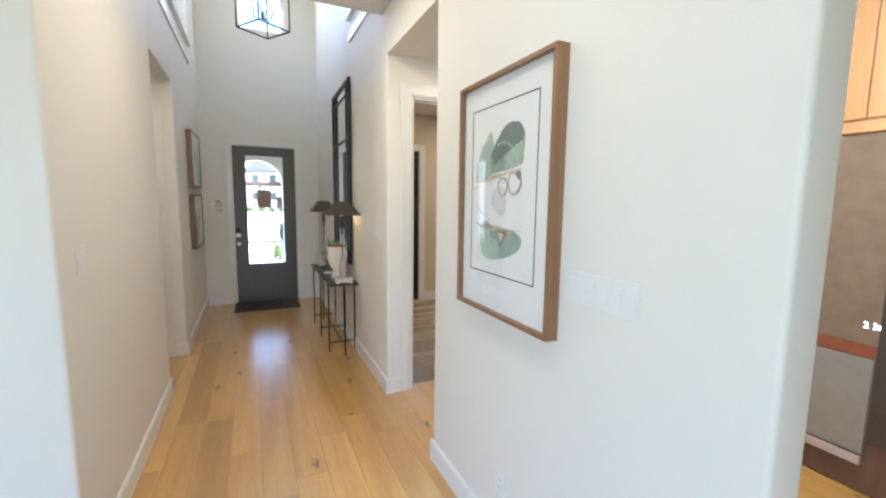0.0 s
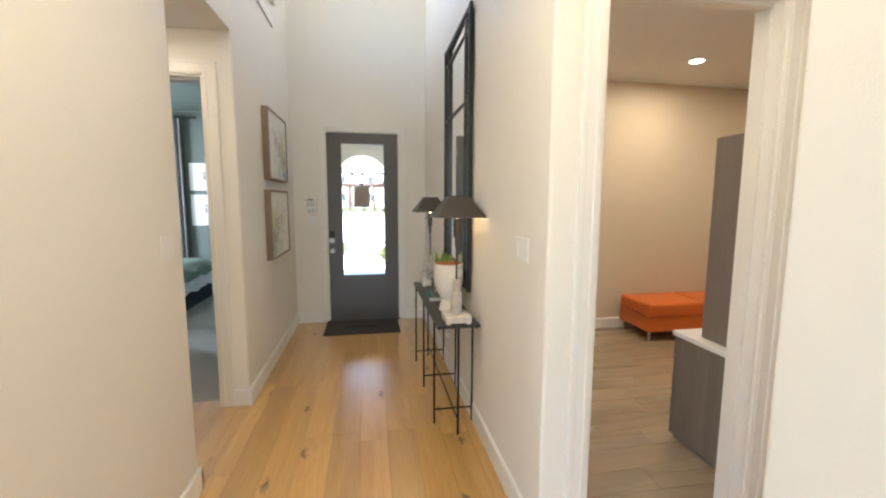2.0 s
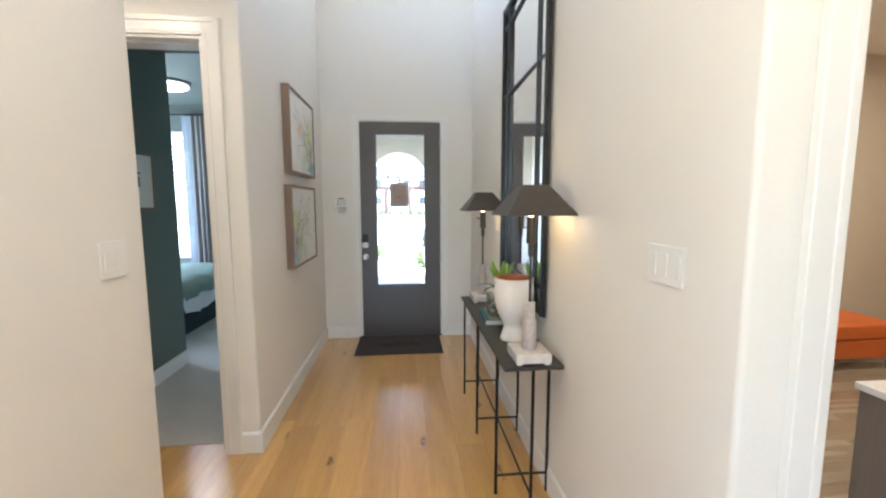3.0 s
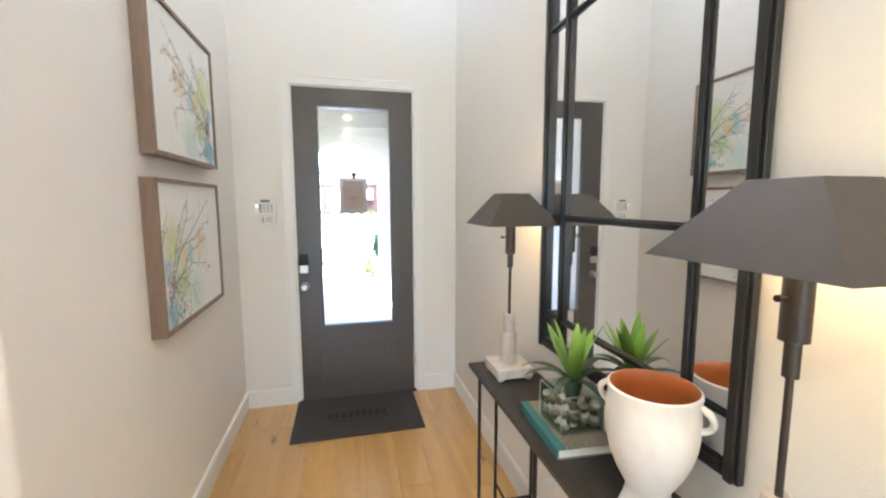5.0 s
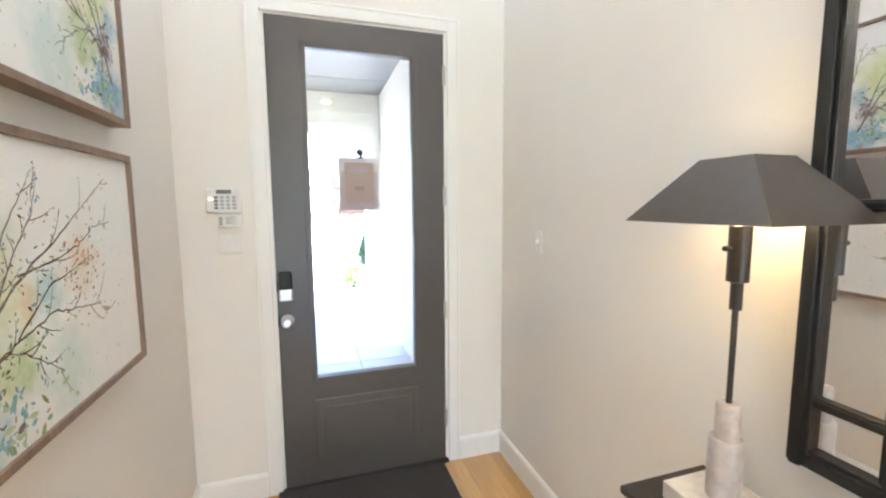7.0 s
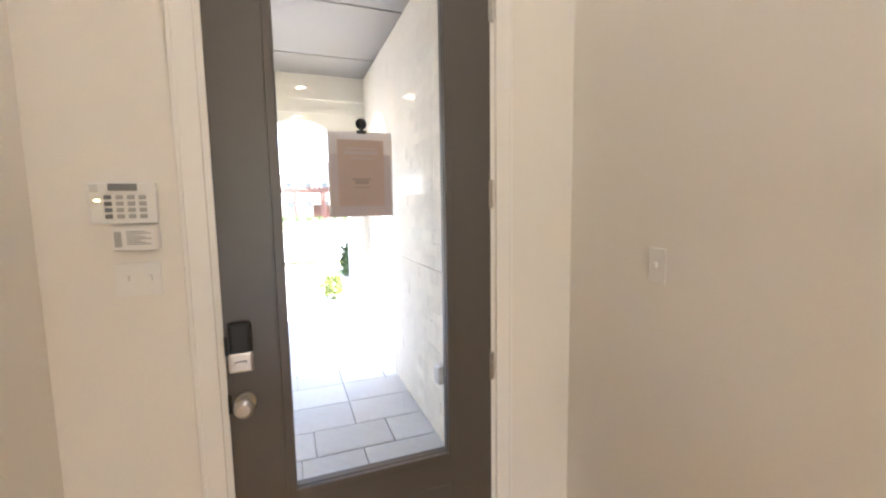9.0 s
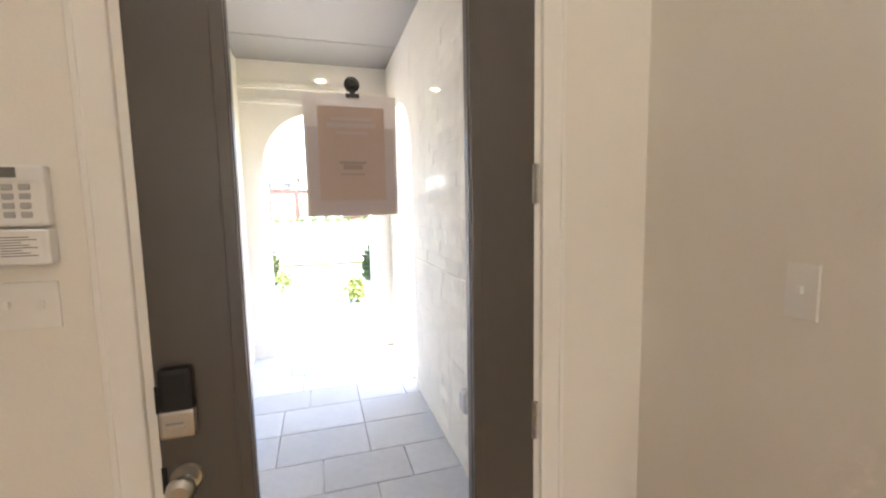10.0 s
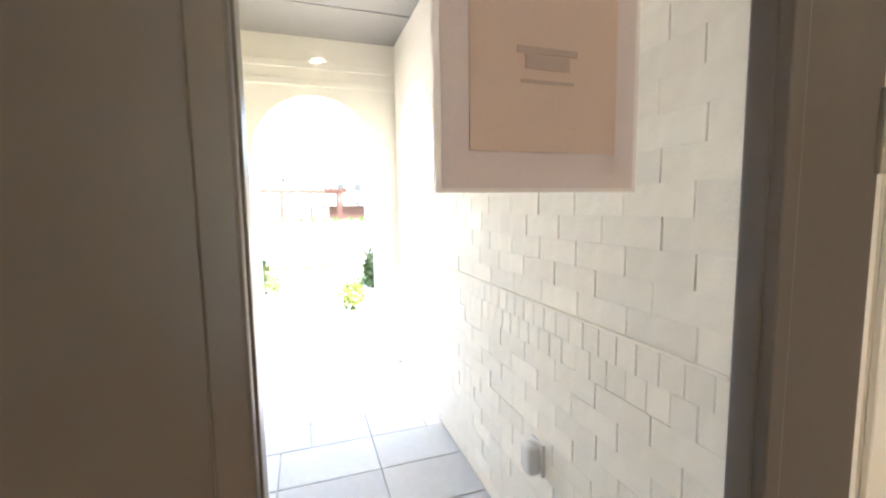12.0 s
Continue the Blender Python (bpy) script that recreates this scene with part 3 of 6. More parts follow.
# ---- front door ----
door = structure(slab("door_front", "y", YD, YD + 0.045, -0.455, 0.455, 0.02, 2.478, DOORPAINT, [(-0.280, 0.282, 0.618, 2.347)]), "dark taupe front door with a tall clear glass pane, closed", "front door")


def ring(bm, x0, x1, z0, z1, w, y0, y1, bevel=0.003):
    box(bm, x0, x0 + w, y0, y1, z0, z1, bevel, 2)
    box(bm, x1 - w, x1, y0, y1, z0, z1, bevel, 2)
    box(bm, x0 + w, x1 - w, y0, y1, z0, z0 + w, bevel, 2)
    box(bm, x0 + w, x1 - w, y0, y1, z1 - w, z1, bevel, 2)
    return bm


bm = ring(bmesh.new(), -0.300, 0.302, 0.598, 2.367, 0.028, YD - 0.007, YD + 0.013)
ring(bm, -0.2795, 0.2815, 0.6185, 2.3465, 0.010, YD + 0.008, YD + 0.040)
part("glazing_bead", bm, DOORPAINT, door)
part("lower_panel", box(box(bmesh.new(), -0.29, 0.284, YD - 0.005, YD + 0.01, 0.17, 0.50, 0.004, 2), -0.245, 0.24, YD - 0.009, YD + 0.01, 0.215, 0.455, 0.004, 2), DOORPAINT, door)
pane = part("pane", boxes((-0.270, 0.272, YD + 0.020, YD + 0.026, 0.628, 2.337)), PANE, door, "clear glass")
pane.visible_shadow = False
for z in (0.28, 0.94, 1.60, 2.26):
    bm = boxes((0.449, 0.468, YD - 0.004, YD + 0.002, z - 0.052, z + 0.052))
    for k in range(3):
        lathe(bm, [(0.0065, z - 0.052 + k * 0.0355), (0.0065, z - 0.052 + k * 0.0355 + 0.033)], 10, 0.4585, YD - 0.006)
    part("hinge", bm, STEEL, door, "nickel butt hinge")
lock = part("deadbolt", boxes((-0.443, -0.377, YD - 0.030, YD, 1.065, 1.215), bevel=0.012), [BLACK], door, "electronic deadbolt with a dark cover")
part("lower_cover", boxes((-0.444, -0.376, YD - 0.034, YD - 0.002, 1.062, 1.125), bevel=0.008), STEEL, lock, "nickel cover")
part("thumb_turn", boxes((-0.428, -0.392, YD - 0.046, YD - 0.03, 1.086, 1.100), bevel=0.004), STEEL, lock, "nickel thumb turn")
bm = bmesh.new()
lathe(bm, [(0.0, 0.066), (0.018, 0.066), (0.027, 0.058), (0.029, 0.046), (0.024, 0.034), (0.012, 0.026), (0.012, 0.010), (0.030, 0.008), (0.033, 0.003), (0.033, 0.0)], 28)
bmesh.ops.transform(bm, matrix=Matrix.Translation((-0.408, YD, 0.955)) @ Matrix.Rotation(radians(90), 4, "X"), verts=bm.verts)
part("knob", bm, STEEL, door, "round brushed nickel knob", smooth=True)
for z in (0.955, 1.14):
    part("latch_plate", boxes((-0.4565, -0.446, YD - 0.003, YD + 0.03, z - 0.03, z + 0.03)), BLACK, door)

# paper notice on the glass
def paper_material(name, colour):
    m = bpy.data.materials.new(name)
    m.use_nodes = True
    n, l = m.node_tree.nodes, m.node_tree.links
    b = n["Principled BSDF"]
    tr, mx, nz = n.new("ShaderNodeBsdfTranslucent"), n.new("ShaderNodeMixShader"), n.new("ShaderNodeTexNoise")
    nz.inputs["Scale"].default_value = 40
    mr = n.new("ShaderNodeMix")
    mr.data_type = "RGBA"
    mr.inputs[6].default_value, mr.inputs[7].default_value = (*colour, 1), (*[c * 0.93 for c in colour], 1)
    l.new(nz.outputs["Fac"], mr.inputs[0])
    l.new(mr.outputs[2], b.inputs["Base Color"])
    l.new(mr.outputs[2], tr.inputs["Color"])
    b.inputs["Roughness"].default_value = 0.7
    mx.inputs[0].default_value = 0.45
    l.new(b.outputs[0], mx.inputs[1])
    l.new(tr.outputs[0], mx.inputs[2])
    l.new(mx.outputs[0], n["Material Output"].inputs["Surface"])
    return m


PAPER_INK = paper_material("notice_ink", (0.50, 0.42, 0.39))
PAPER_W, PAPER_L, PAPER_T = paper_material("notice_paper", (0.80, 0.77, 0.76)), paper_material("notice_lilac_print", (0.70, 0.64, 0.66)), paper_material("notice_tan_print", (0.68, 0.56, 0.51))
note = thing("paper_notice", -0.017, YD + 0.0135, 1.527, "letter-size paper notice with tan print on the door glass", "notice")
part("sheet", boxes((-0.107, 0.105, 0.0, 0.0012, 0.0, 0.279)), PAPER_W, note)
part("border_print", boxes((-0.101, 0.099, -0.0012, -0.0004, 0.004, 0.205)), PAPER_L, note)
part("panel_print", boxes((-0.076, 0.076, -0.0026, -0.0016, 0.036, 0.252)), PAPER_T, note)
for k, (w, z, h) in enumerate(((0.095, 0.221, 0.006), (0.11, 0.205, 0.010), (0.07, 0.19, 0.005), (0.062, 0.121, 0.006), (0.045, 0.108, 0.012), (0.055, 0.096, 0.003))):
    part("print_line", boxes((-w / 2, w / 2, -0.0036, -0.0030, z, z + h)), PAPER_INK if k > 2 else PAPER_L, note)
clip = thing("suction_clip", -0.012, YD + 0.016, 1.800, "black suction cup clip holding the notice on the glass", "clip")
bm = bmesh.new()
lathe(bm, [(0.0, -0.014), (0.008, -0.014), (0.012, -0.006), (0.018, 0.0), (0.018, 0.002), (0.0, 0.002)], 24)
bmesh.ops.transform(bm, matrix=Matrix.Translation((0, 0.0035, 0.032)) @ Matrix.Rotation(radians(-90), 4, "X") @ Matrix.Diagonal((1, 1, 1, 1)), verts=bm.verts)
part("suction_cup", bm, BLACK, clip, smooth=True)
part("jaw", boxes((-0.016, 0.016, -0.006, 0.003, 0.0, 0.010), (-0.006, 0.006, -0.004, 0.003, 0.009, 0.022), bevel=0.002), BLACK, clip)

# ---- wall plates ----
def plate(axis, face, side, u, z, width, height, gangs, kind, label):
    """A wall plate of several gangs, on a wall that faces along axis."""
    ob = thing("light_switch" if kind != "outlet" else "wall_outlet", *((face, u, z) if axis == "x" else (u, face, z)), label, "switch" if kind != "outlet" else "outlet",
               "", {("x", 1): -90, ("x", -1): 90, ("y", -1): 180, ("y", 1): 0}[(axis, side)])
    part("plate", boxes((-width / 2, width / 2, 0.0, 0.006, -height / 2, height / 2), bevel=0.0025), PLASTIC, ob)
    pitch = width / gangs
    for k in range(gangs):
        c = -width / 2 + pitch * (k + 0.5)
        if kind == "rocker":
            part("rocker", boxes((c - 0.016, c + 0.016, 0.004, 0.0085, -0.033, 0.033), bevel=0.0015), PLASTIC, ob)
        elif kind == "toggle":
            part("toggle", boxes((c - 0.005, c + 0.005, 0.005, 0.016, -0.004, 0.012), bevel=0.0015), PLASTIC, ob)
        else:
            for zz in (-0.02, 0.02):
                part("socket", boxes((c - 0.016, c + 0.016, 0.004, 0.0085, zz - 0.013, zz + 0.013), bevel=0.003), PLASTIC, ob)
                bm = boxes((c - 0.007, c - 0.005, 0.0075, 0.0092, zz - 0.004, zz + 0.005), (c + 0.005, c + 0.007, 0.0075, 0.0092, zz - 0.004, zz + 0.005))
                part("slot", bm, GREYPLASTIC, ob)
    return ob


plate("x", XL, 1, 3.03, 1.40, 0.118, 0.118, 2, "rocker", "white two-gang rocker light switch on the hall wall")
plate("x", XL, 1, 4.60, 1.390, 0.118, 0.118, 2, "rocker", "white two-gang rocker light switch beside the side opening")
plate("x", XR, -1, 4.353, 1.383, 0.165, 0.116, 3, "rocker", "white three-gang rocker light switch on the hall wall")
plate("x", XR, -1, 1.735, 1.378, 0.320, 0.112, 6, "rocker", "white six-gang rocker light switch beside the framed art")
plate("x", XR, -1, 7.575, 1.362, 0.060, 0.112, 1, "toggle", "white single toggle switch near the front door")
plate("y", YD, -1, -0.655, 1.366, 0.108, 0.095, 2, "toggle", "white two-gang toggle switch under the alarm keypad")
plate("x", XR, -1, 2.27, 0.36, 0.072, 0.118, 1, "outlet", "white double wall outlet low under the framed art")

# alarm keypad
kp = thing("alarm_keypad", -0.672, YD, 1.45, "white alarm keypad with buttons and a dark display", "keypad")
body = part("body", boxes((-0.078, 0.078, -0.024, 0.0, 0.072, 0.187), bevel=0.006), PLASTIC, kp)
part("display", boxes((-0.030, 0.036, -0.0262, -0.0235, 0.163, 0.182), bevel=0.001), GREYPLASTIC, body, "dark grey display")
part("lip", boxes((-0.036, 0.078, -0.030, -0.022, 0.157, 0.1605)), PLASTIC, body)
BUTTON = material("grey_rubber_button", (0.42, 0.42, 0.41), 0.6, spread=0.05, scale=9)
for r in range(4):
    for c in range(4):
        x = -0.032 + c * 0.0262
        part("button", boxes((x - 0.0085, x + 0.0085, -0.0275, -0.023, 0.088 + r * 0.0172, 0.0995 + r * 0.0172), bevel=0.002), BUTTON if c else GREYPLASTIC, body)
part("speaker_slot", boxes(*[(-0.070, -0.052, -0.0248, -0.0235, 0.160 + k * 0.005, 0.162 + k * 0.005) for k in range(4)]), BUTTON, body)
part("status_light", boxes((-0.062, -0.050, -0.0255, -0.0235, 0.135, 0.139)), glow("amber_led", (1.0, 0.75, 0.25), 1.5), body, "lit amber light")
mod = part("door_panel", boxes((-0.030, 0.078, -0.030, 0.0, 0.0, 0.066), bevel=0.004), PLASTIC, kp, "hinged white cover")
part("printed_label", boxes((-0.002, 0.068, -0.0312, -0.0298, 0.012, 0.058)), PAPER, mod)
bm = bmesh.new()
for k in range(8):
    box(bm, 0.004, 0.060 - 0.012 * (k % 3), -0.0318, -0.0311, 0.016 + k * 0.005, 0.0178 + k * 0.005)
part("print_line", bm, GREYPLASTIC, mod)
part("small_window", boxes((-0.024, -0.008, -0.0312, -0.0298, 0.010, 0.052)), BUTTON, mod)

# ---- door mat ----
rug = thing("door_mat", -0.03, 7.69, 0.0, "charcoal rubber-backed door mat at the front door", "door mat")
part("mat_body", boxes((-0.464, 0.464, -0.302, 0.302, 0.0, 0.013), bevel=0.004), MATRUBBER, rug)
MATPRINT = material("mat_print", (0.022, 0.019, 0.019), 0.95, spread=0.2, scale=30, bump=0.8, bump_scale=400)
bm = bmesh.new()
for k in range(9):
    x = -0.225 + k * 0.05
    box(bm, x, x + 0.036, -0.055, 0.03 + 0.012 * math.sin(k * 1.9), 0.0125, 0.0146)
box(bm, -0.19, 0.22, -0.095, -0.080, 0.0125, 0.0146)
part("printed_mark", bm, MATPRINT, rug)


# ---- framed pictures of branches ----
INK = {
    "bark": material("watercolour_bark", (0.200, 0.145, 0.115), 0.85, spread=0.4, scale=60),
    "moss": material("watercolour_moss", (0.290, 0.330, 0.130), 0.85, spread=0.4, scale=70),
    "teal": material("watercolour_teal", (0.250, 0.420, 0.440), 0.85, spread=0.35, scale=50),
    "pale": material("watercolour_pale_green", (0.470, 0.550, 0.330), 0.85, spread=0.2, scale=40),
    "rust": material("watercolour_rust", (0.550, 0.330, 0.190), 0.85, spread=0.3, scale=60),
    "blue": material("watercolour_blue", (0.280, 0.440, 0.550), 0.85, spread=0.3, scale=40),
}


PICW, PICH = 0.835, 0.665
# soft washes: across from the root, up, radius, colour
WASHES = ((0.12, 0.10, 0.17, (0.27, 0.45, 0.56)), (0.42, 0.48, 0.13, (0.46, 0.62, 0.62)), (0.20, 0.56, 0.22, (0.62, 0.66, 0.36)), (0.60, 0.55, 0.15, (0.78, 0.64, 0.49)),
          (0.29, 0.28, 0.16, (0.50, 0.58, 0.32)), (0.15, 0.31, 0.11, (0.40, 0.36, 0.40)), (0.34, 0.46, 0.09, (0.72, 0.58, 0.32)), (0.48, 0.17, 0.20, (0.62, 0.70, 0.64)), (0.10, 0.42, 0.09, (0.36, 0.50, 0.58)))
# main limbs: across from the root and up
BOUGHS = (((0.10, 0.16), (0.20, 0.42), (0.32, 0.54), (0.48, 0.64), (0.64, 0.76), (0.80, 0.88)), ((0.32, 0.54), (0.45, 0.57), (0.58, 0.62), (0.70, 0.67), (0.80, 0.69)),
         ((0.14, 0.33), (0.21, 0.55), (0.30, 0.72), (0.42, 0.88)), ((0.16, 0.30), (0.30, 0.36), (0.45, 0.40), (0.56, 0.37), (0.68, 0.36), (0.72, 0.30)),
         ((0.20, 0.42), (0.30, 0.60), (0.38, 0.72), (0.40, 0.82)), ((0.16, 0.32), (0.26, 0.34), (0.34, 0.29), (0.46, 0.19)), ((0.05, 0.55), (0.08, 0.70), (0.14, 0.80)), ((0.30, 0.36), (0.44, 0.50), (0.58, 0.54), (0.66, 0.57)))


def wash_paper(name, flip, force):
    """White paper with soft bleeding washes of colour, gathered round the root of the branches."""
    m = material(name, (0.80, 0.785, 0.74), 0.8, spread=0.02, scale=8)
    n, l = m.node_tree.nodes, m.node_tree.links
    b = n["Principled BSDF"]
    out = b.inputs["Base Color"].links[0].from_socket
    co, nz, bend, grain = n.new("ShaderNodeTexCoord"), n.new("ShaderNodeTexNoise"), n.new("ShaderNodeVectorMath"), n.new("ShaderNodeTexNoise")
    nz.inputs["Scale"].default_value, nz.inputs["Detail"].default_value = 11.0, 5
    grain.inputs["Scale"].default_value, grain.inputs["Detail"].default_value = 30.0, 4
    bend.operation = "MULTIPLY_ADD"
    bend.inputs[1].default_value = (0.0, 0.16, 0.16)
    l.new(co.outputs["Object"], nz.inputs["Vector"])
    l.new(co.outputs["Object"], grain.inputs["Vector"])
    l.new(nz.outputs["Color"], bend.inputs[0])
    l.new(co.outputs["Object"], bend.inputs[2])
    for a, c, r, colour in WASHES:
        far, mr, mul, mx = n.new("ShaderNodeVectorMath"), n.new("ShaderNodeMapRange"), n.new("ShaderNodeMath"), n.new("ShaderNodeMix")
        far.operation, mr.interpolation_type, mul.operation, mx.data_type = "DISTANCE", "SMOOTHSTEP", "MULTIPLY", "RGBA"
        far.inputs[1].default_value = (0.040, (1 - a if flip else a) * PICW + 0.08, c * PICH + 0.08)
        l.new(bend.outputs[0], far.inputs[0])
        l.new(far.outputs["Value"], mr.inputs[0])
        mr.inputs[1].default_value, mr.inputs[2].default_value = r * 0.15, r * 0.72
        mr.inputs[3].default_value, mr.inputs[4].default_value = force * 2.1, 0.0
        l.new(mr.outputs[0], mul.inputs[0])
        l.new(grain.outputs["Fac"], mul.inputs[1])
        mul.use_clamp = True
        l.new(mul.outputs[0], mx.inputs[0])
        l.new(out, mx.inputs[6])
        mx.inputs[7].default_value = (*colour, 1)
        out = mx.outputs[2]
    l.new(out, b.inputs["Base Color"])
    return m


def leaf_shape(bm, x, u, v, length, width, ang, mat):
    """One flat brush mark."""
    c, s = math.cos(ang), math.sin(ang)
    pts = [(0, 0), (0.3, 0.45), (0.65, 0.5), (1, 0.08), (1, -0.08), (0.65, -0.5), (0.3, -0.42)]
    vs = [bm.verts.new((x, u + length * a * c - width * b * s, v + length * a * s + width * b * c)) for a, b in pts]
    bm.faces.new(vs).material_index = mat


def branch_picture(name, y, z, seed, label, flip, force):
    """A deep wooden frame with a watercolour of branches; its face looks into the hall."""
    rnd = random.Random(seed)
    W, H, D = PICW, PICH, 0.060
    ob = thing(name, XL, y, z, label, "framed picture", "branch pictures")
    for nm, r in (("frame_rail", (0, D, 0, W, 0, 0.020)), ("frame_rail", (0, D, 0, W, H - 0.020, H)), ("frame_rail", (0, D, 0, 0.020, 0.020, H - 0.020)), ("frame_rail", (0, D, W - 0.020, W, 0.020, H - 0.020))):
        part(nm, boxes(r, bevel=0.002), BARNWOOD, ob)
    part("canvas", boxes((0.012, 0.050, 0.020, W - 0.020, 0.020, H - 0.020)), wash_paper("watercolour_paper", flip, force), ob, "white paper with soft washes")
    bm = bmesh.new()
    layer = [0.0504]

    def lay():
        layer[0] += 0.0000025
        return layer[0]

    def at(a, b):
        return (1 - a if flip else a) * W, b * H

    def dab(u, v, size, mat, ang=None):
        if 0.035 < u < W - 0.06 and 0.035 < v < H - 0.06:
            leaf_shape(bm, lay(), u, v, size * rnd.uniform(0.7, 1.5), size * rnd.uniform(0.3, 0.62), rnd.uniform(0, 6.3) if ang is None else ang, mat)

    def line(pts, w):
        x, prev = lay(), None
        for i, (u, v) in enumerate(pts):
            p, q = pts[max(i - 1, 0)], pts[min(i + 1, len(pts) - 1)]
            t = math.atan2(q[1] - p[1], q[0] - p[0])
            ww = w * (1 - 0.75 * i / len(pts)) * rnd.uniform(0.7, 1.25)
            cur = [bm.verts.new((x, u - e * ww * math.sin(t), v + e * ww * math.cos(t))) for e in (-1, 1)]
            if prev:
                bm.faces.new((prev[0], prev[1], cur[1], cur[0])).material_index = 0
            prev = cur

    def tint(a):
        """Brush colour by the distance from the root."""
        return rnd.choices(range(6), (2.0, 3.0, 2.0, 3.0, 0.3, 1.5) if a < 0.45 else (1.6, 1.4, 1.4, 1.8, 2.6, 0.7))[0]

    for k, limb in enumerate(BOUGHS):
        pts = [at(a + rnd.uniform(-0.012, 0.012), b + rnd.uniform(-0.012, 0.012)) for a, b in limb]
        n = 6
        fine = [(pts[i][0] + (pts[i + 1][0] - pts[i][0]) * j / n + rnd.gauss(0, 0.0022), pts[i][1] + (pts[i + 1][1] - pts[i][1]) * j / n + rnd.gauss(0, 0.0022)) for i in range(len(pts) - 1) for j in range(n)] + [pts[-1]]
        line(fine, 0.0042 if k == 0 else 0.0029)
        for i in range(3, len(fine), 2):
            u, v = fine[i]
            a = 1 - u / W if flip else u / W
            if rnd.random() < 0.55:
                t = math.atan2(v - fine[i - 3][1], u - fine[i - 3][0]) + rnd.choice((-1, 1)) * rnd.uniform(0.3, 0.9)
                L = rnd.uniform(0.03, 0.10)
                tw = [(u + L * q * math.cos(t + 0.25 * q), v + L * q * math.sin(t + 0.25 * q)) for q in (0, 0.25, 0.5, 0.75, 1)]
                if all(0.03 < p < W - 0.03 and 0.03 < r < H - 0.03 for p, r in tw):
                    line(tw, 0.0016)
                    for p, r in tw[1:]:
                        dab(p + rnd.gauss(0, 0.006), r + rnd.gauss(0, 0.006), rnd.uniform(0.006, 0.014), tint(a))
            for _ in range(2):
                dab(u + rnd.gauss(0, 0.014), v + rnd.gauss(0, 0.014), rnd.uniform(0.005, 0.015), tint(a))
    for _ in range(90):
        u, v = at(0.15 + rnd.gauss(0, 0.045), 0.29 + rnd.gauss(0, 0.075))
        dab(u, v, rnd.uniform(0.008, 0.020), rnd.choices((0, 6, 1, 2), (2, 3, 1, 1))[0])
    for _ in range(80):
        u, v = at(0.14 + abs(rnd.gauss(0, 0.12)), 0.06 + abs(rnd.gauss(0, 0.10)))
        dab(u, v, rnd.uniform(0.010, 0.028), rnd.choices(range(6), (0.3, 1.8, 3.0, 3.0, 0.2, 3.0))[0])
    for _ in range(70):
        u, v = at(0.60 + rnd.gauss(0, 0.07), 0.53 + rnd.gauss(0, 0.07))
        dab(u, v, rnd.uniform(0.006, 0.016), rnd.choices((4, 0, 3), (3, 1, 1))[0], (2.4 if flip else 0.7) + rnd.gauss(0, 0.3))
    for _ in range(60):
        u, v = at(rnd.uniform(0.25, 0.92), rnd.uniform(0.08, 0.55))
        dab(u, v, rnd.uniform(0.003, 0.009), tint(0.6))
    part("painting", bm, [*INK.values(), INKLILAC], ob, "watercolour of leafy branches in green, blue and rust")
    return ob


INKLILAC = material("watercolour_lilac_brown", (0.25, 0.20, 0.215), 0.85, spread=0.35, scale=60)
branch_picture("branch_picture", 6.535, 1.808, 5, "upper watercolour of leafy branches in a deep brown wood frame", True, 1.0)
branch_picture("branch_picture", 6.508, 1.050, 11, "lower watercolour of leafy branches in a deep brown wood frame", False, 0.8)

# ---- large abstract art ----
SAGE = material("sage_wash", (0.40, 0.49, 0.41), 0.85, spread=0.22, scale=9)
DARKSAGE = material("dark_sage_wash", (0.19, 0.235, 0.195), 0.85, spread=0.3, scale=8)
MIDSAGE = material("mid_sage_wash", (0.29, 0.365, 0.30), 0.85, spread=0.25, scale=9)
BROWNWASH = material("thin_brown_wash", (0.53, 0.46, 0.41), 0.85, spread=0.3, scale=16)
BLOND = material("blond_wash", (0.72, 0.585, 0.42), 0.85, spread=0.2, scale=22)
TAN = material("ochre_wash", (0.52, 0.36, 0.21), 0.85, spread=0.3, scale=30)
UMBER = material("umber_wash", (0.27, 0.20, 0.16), 0.85, spread=0.35, scale=30)
INKBLACK = material("ink_black", (0.03, 0.028, 0.027), 0.7, spread=0.2, scale=40)
GREYWASH = material("grey_wash", (0.66, 0.64, 0.63), 0.85, spread=0.1, scale=10)
art = thing("abstract_art", XR, 1.922, 1.160, "large abstract print in sage green in a walnut frame", "framed art")
AW, AH = 0.722, 1.05
for r in ((-0.056, 0, 0, AW, 0, 0.018), (-0.056, 0, 0, AW, AH - 0.018, AH), (-0.056, 0, 0, 0.018, 0.018, AH - 0.018), (-0.056, 0, AW - 0.018, AW, 0.018, AH - 0.018)):
    part("frame_rail", boxes(r, bevel=0.0015), WALNUT, art)
part("mat_board", boxes((-0.030, -0.012, 0.018, AW - 0.018, 0.018, AH - 0.018)), PAPER, art, "white mat board")
bm = bmesh.new()
U0, U1, V0, V1 = 0.115, 0.625, 0.180, 0.928
for r in ((U0, U1, V0, V0 + 0.005), (U0, U1, V1 - 0.005, V1), (U0, U0 + 0.005, V0 + 0.005, V1 - 0.005), (U1 - 0.005, U1, V0 + 0.005, V1 - 0.005)):
    box(bm, -0.0312, -0.0298, r[0], r[1], r[2], r[3])
part("fillet", bm, INKBLACK, art, "thin dark inner line")


def place(u, v):
    """Art coordinates, 0 to 1 across (seen from the hall) and up, to the sheet."""
    return U1 - u * (U1 - U0), V0 + v * (V1 - V0)


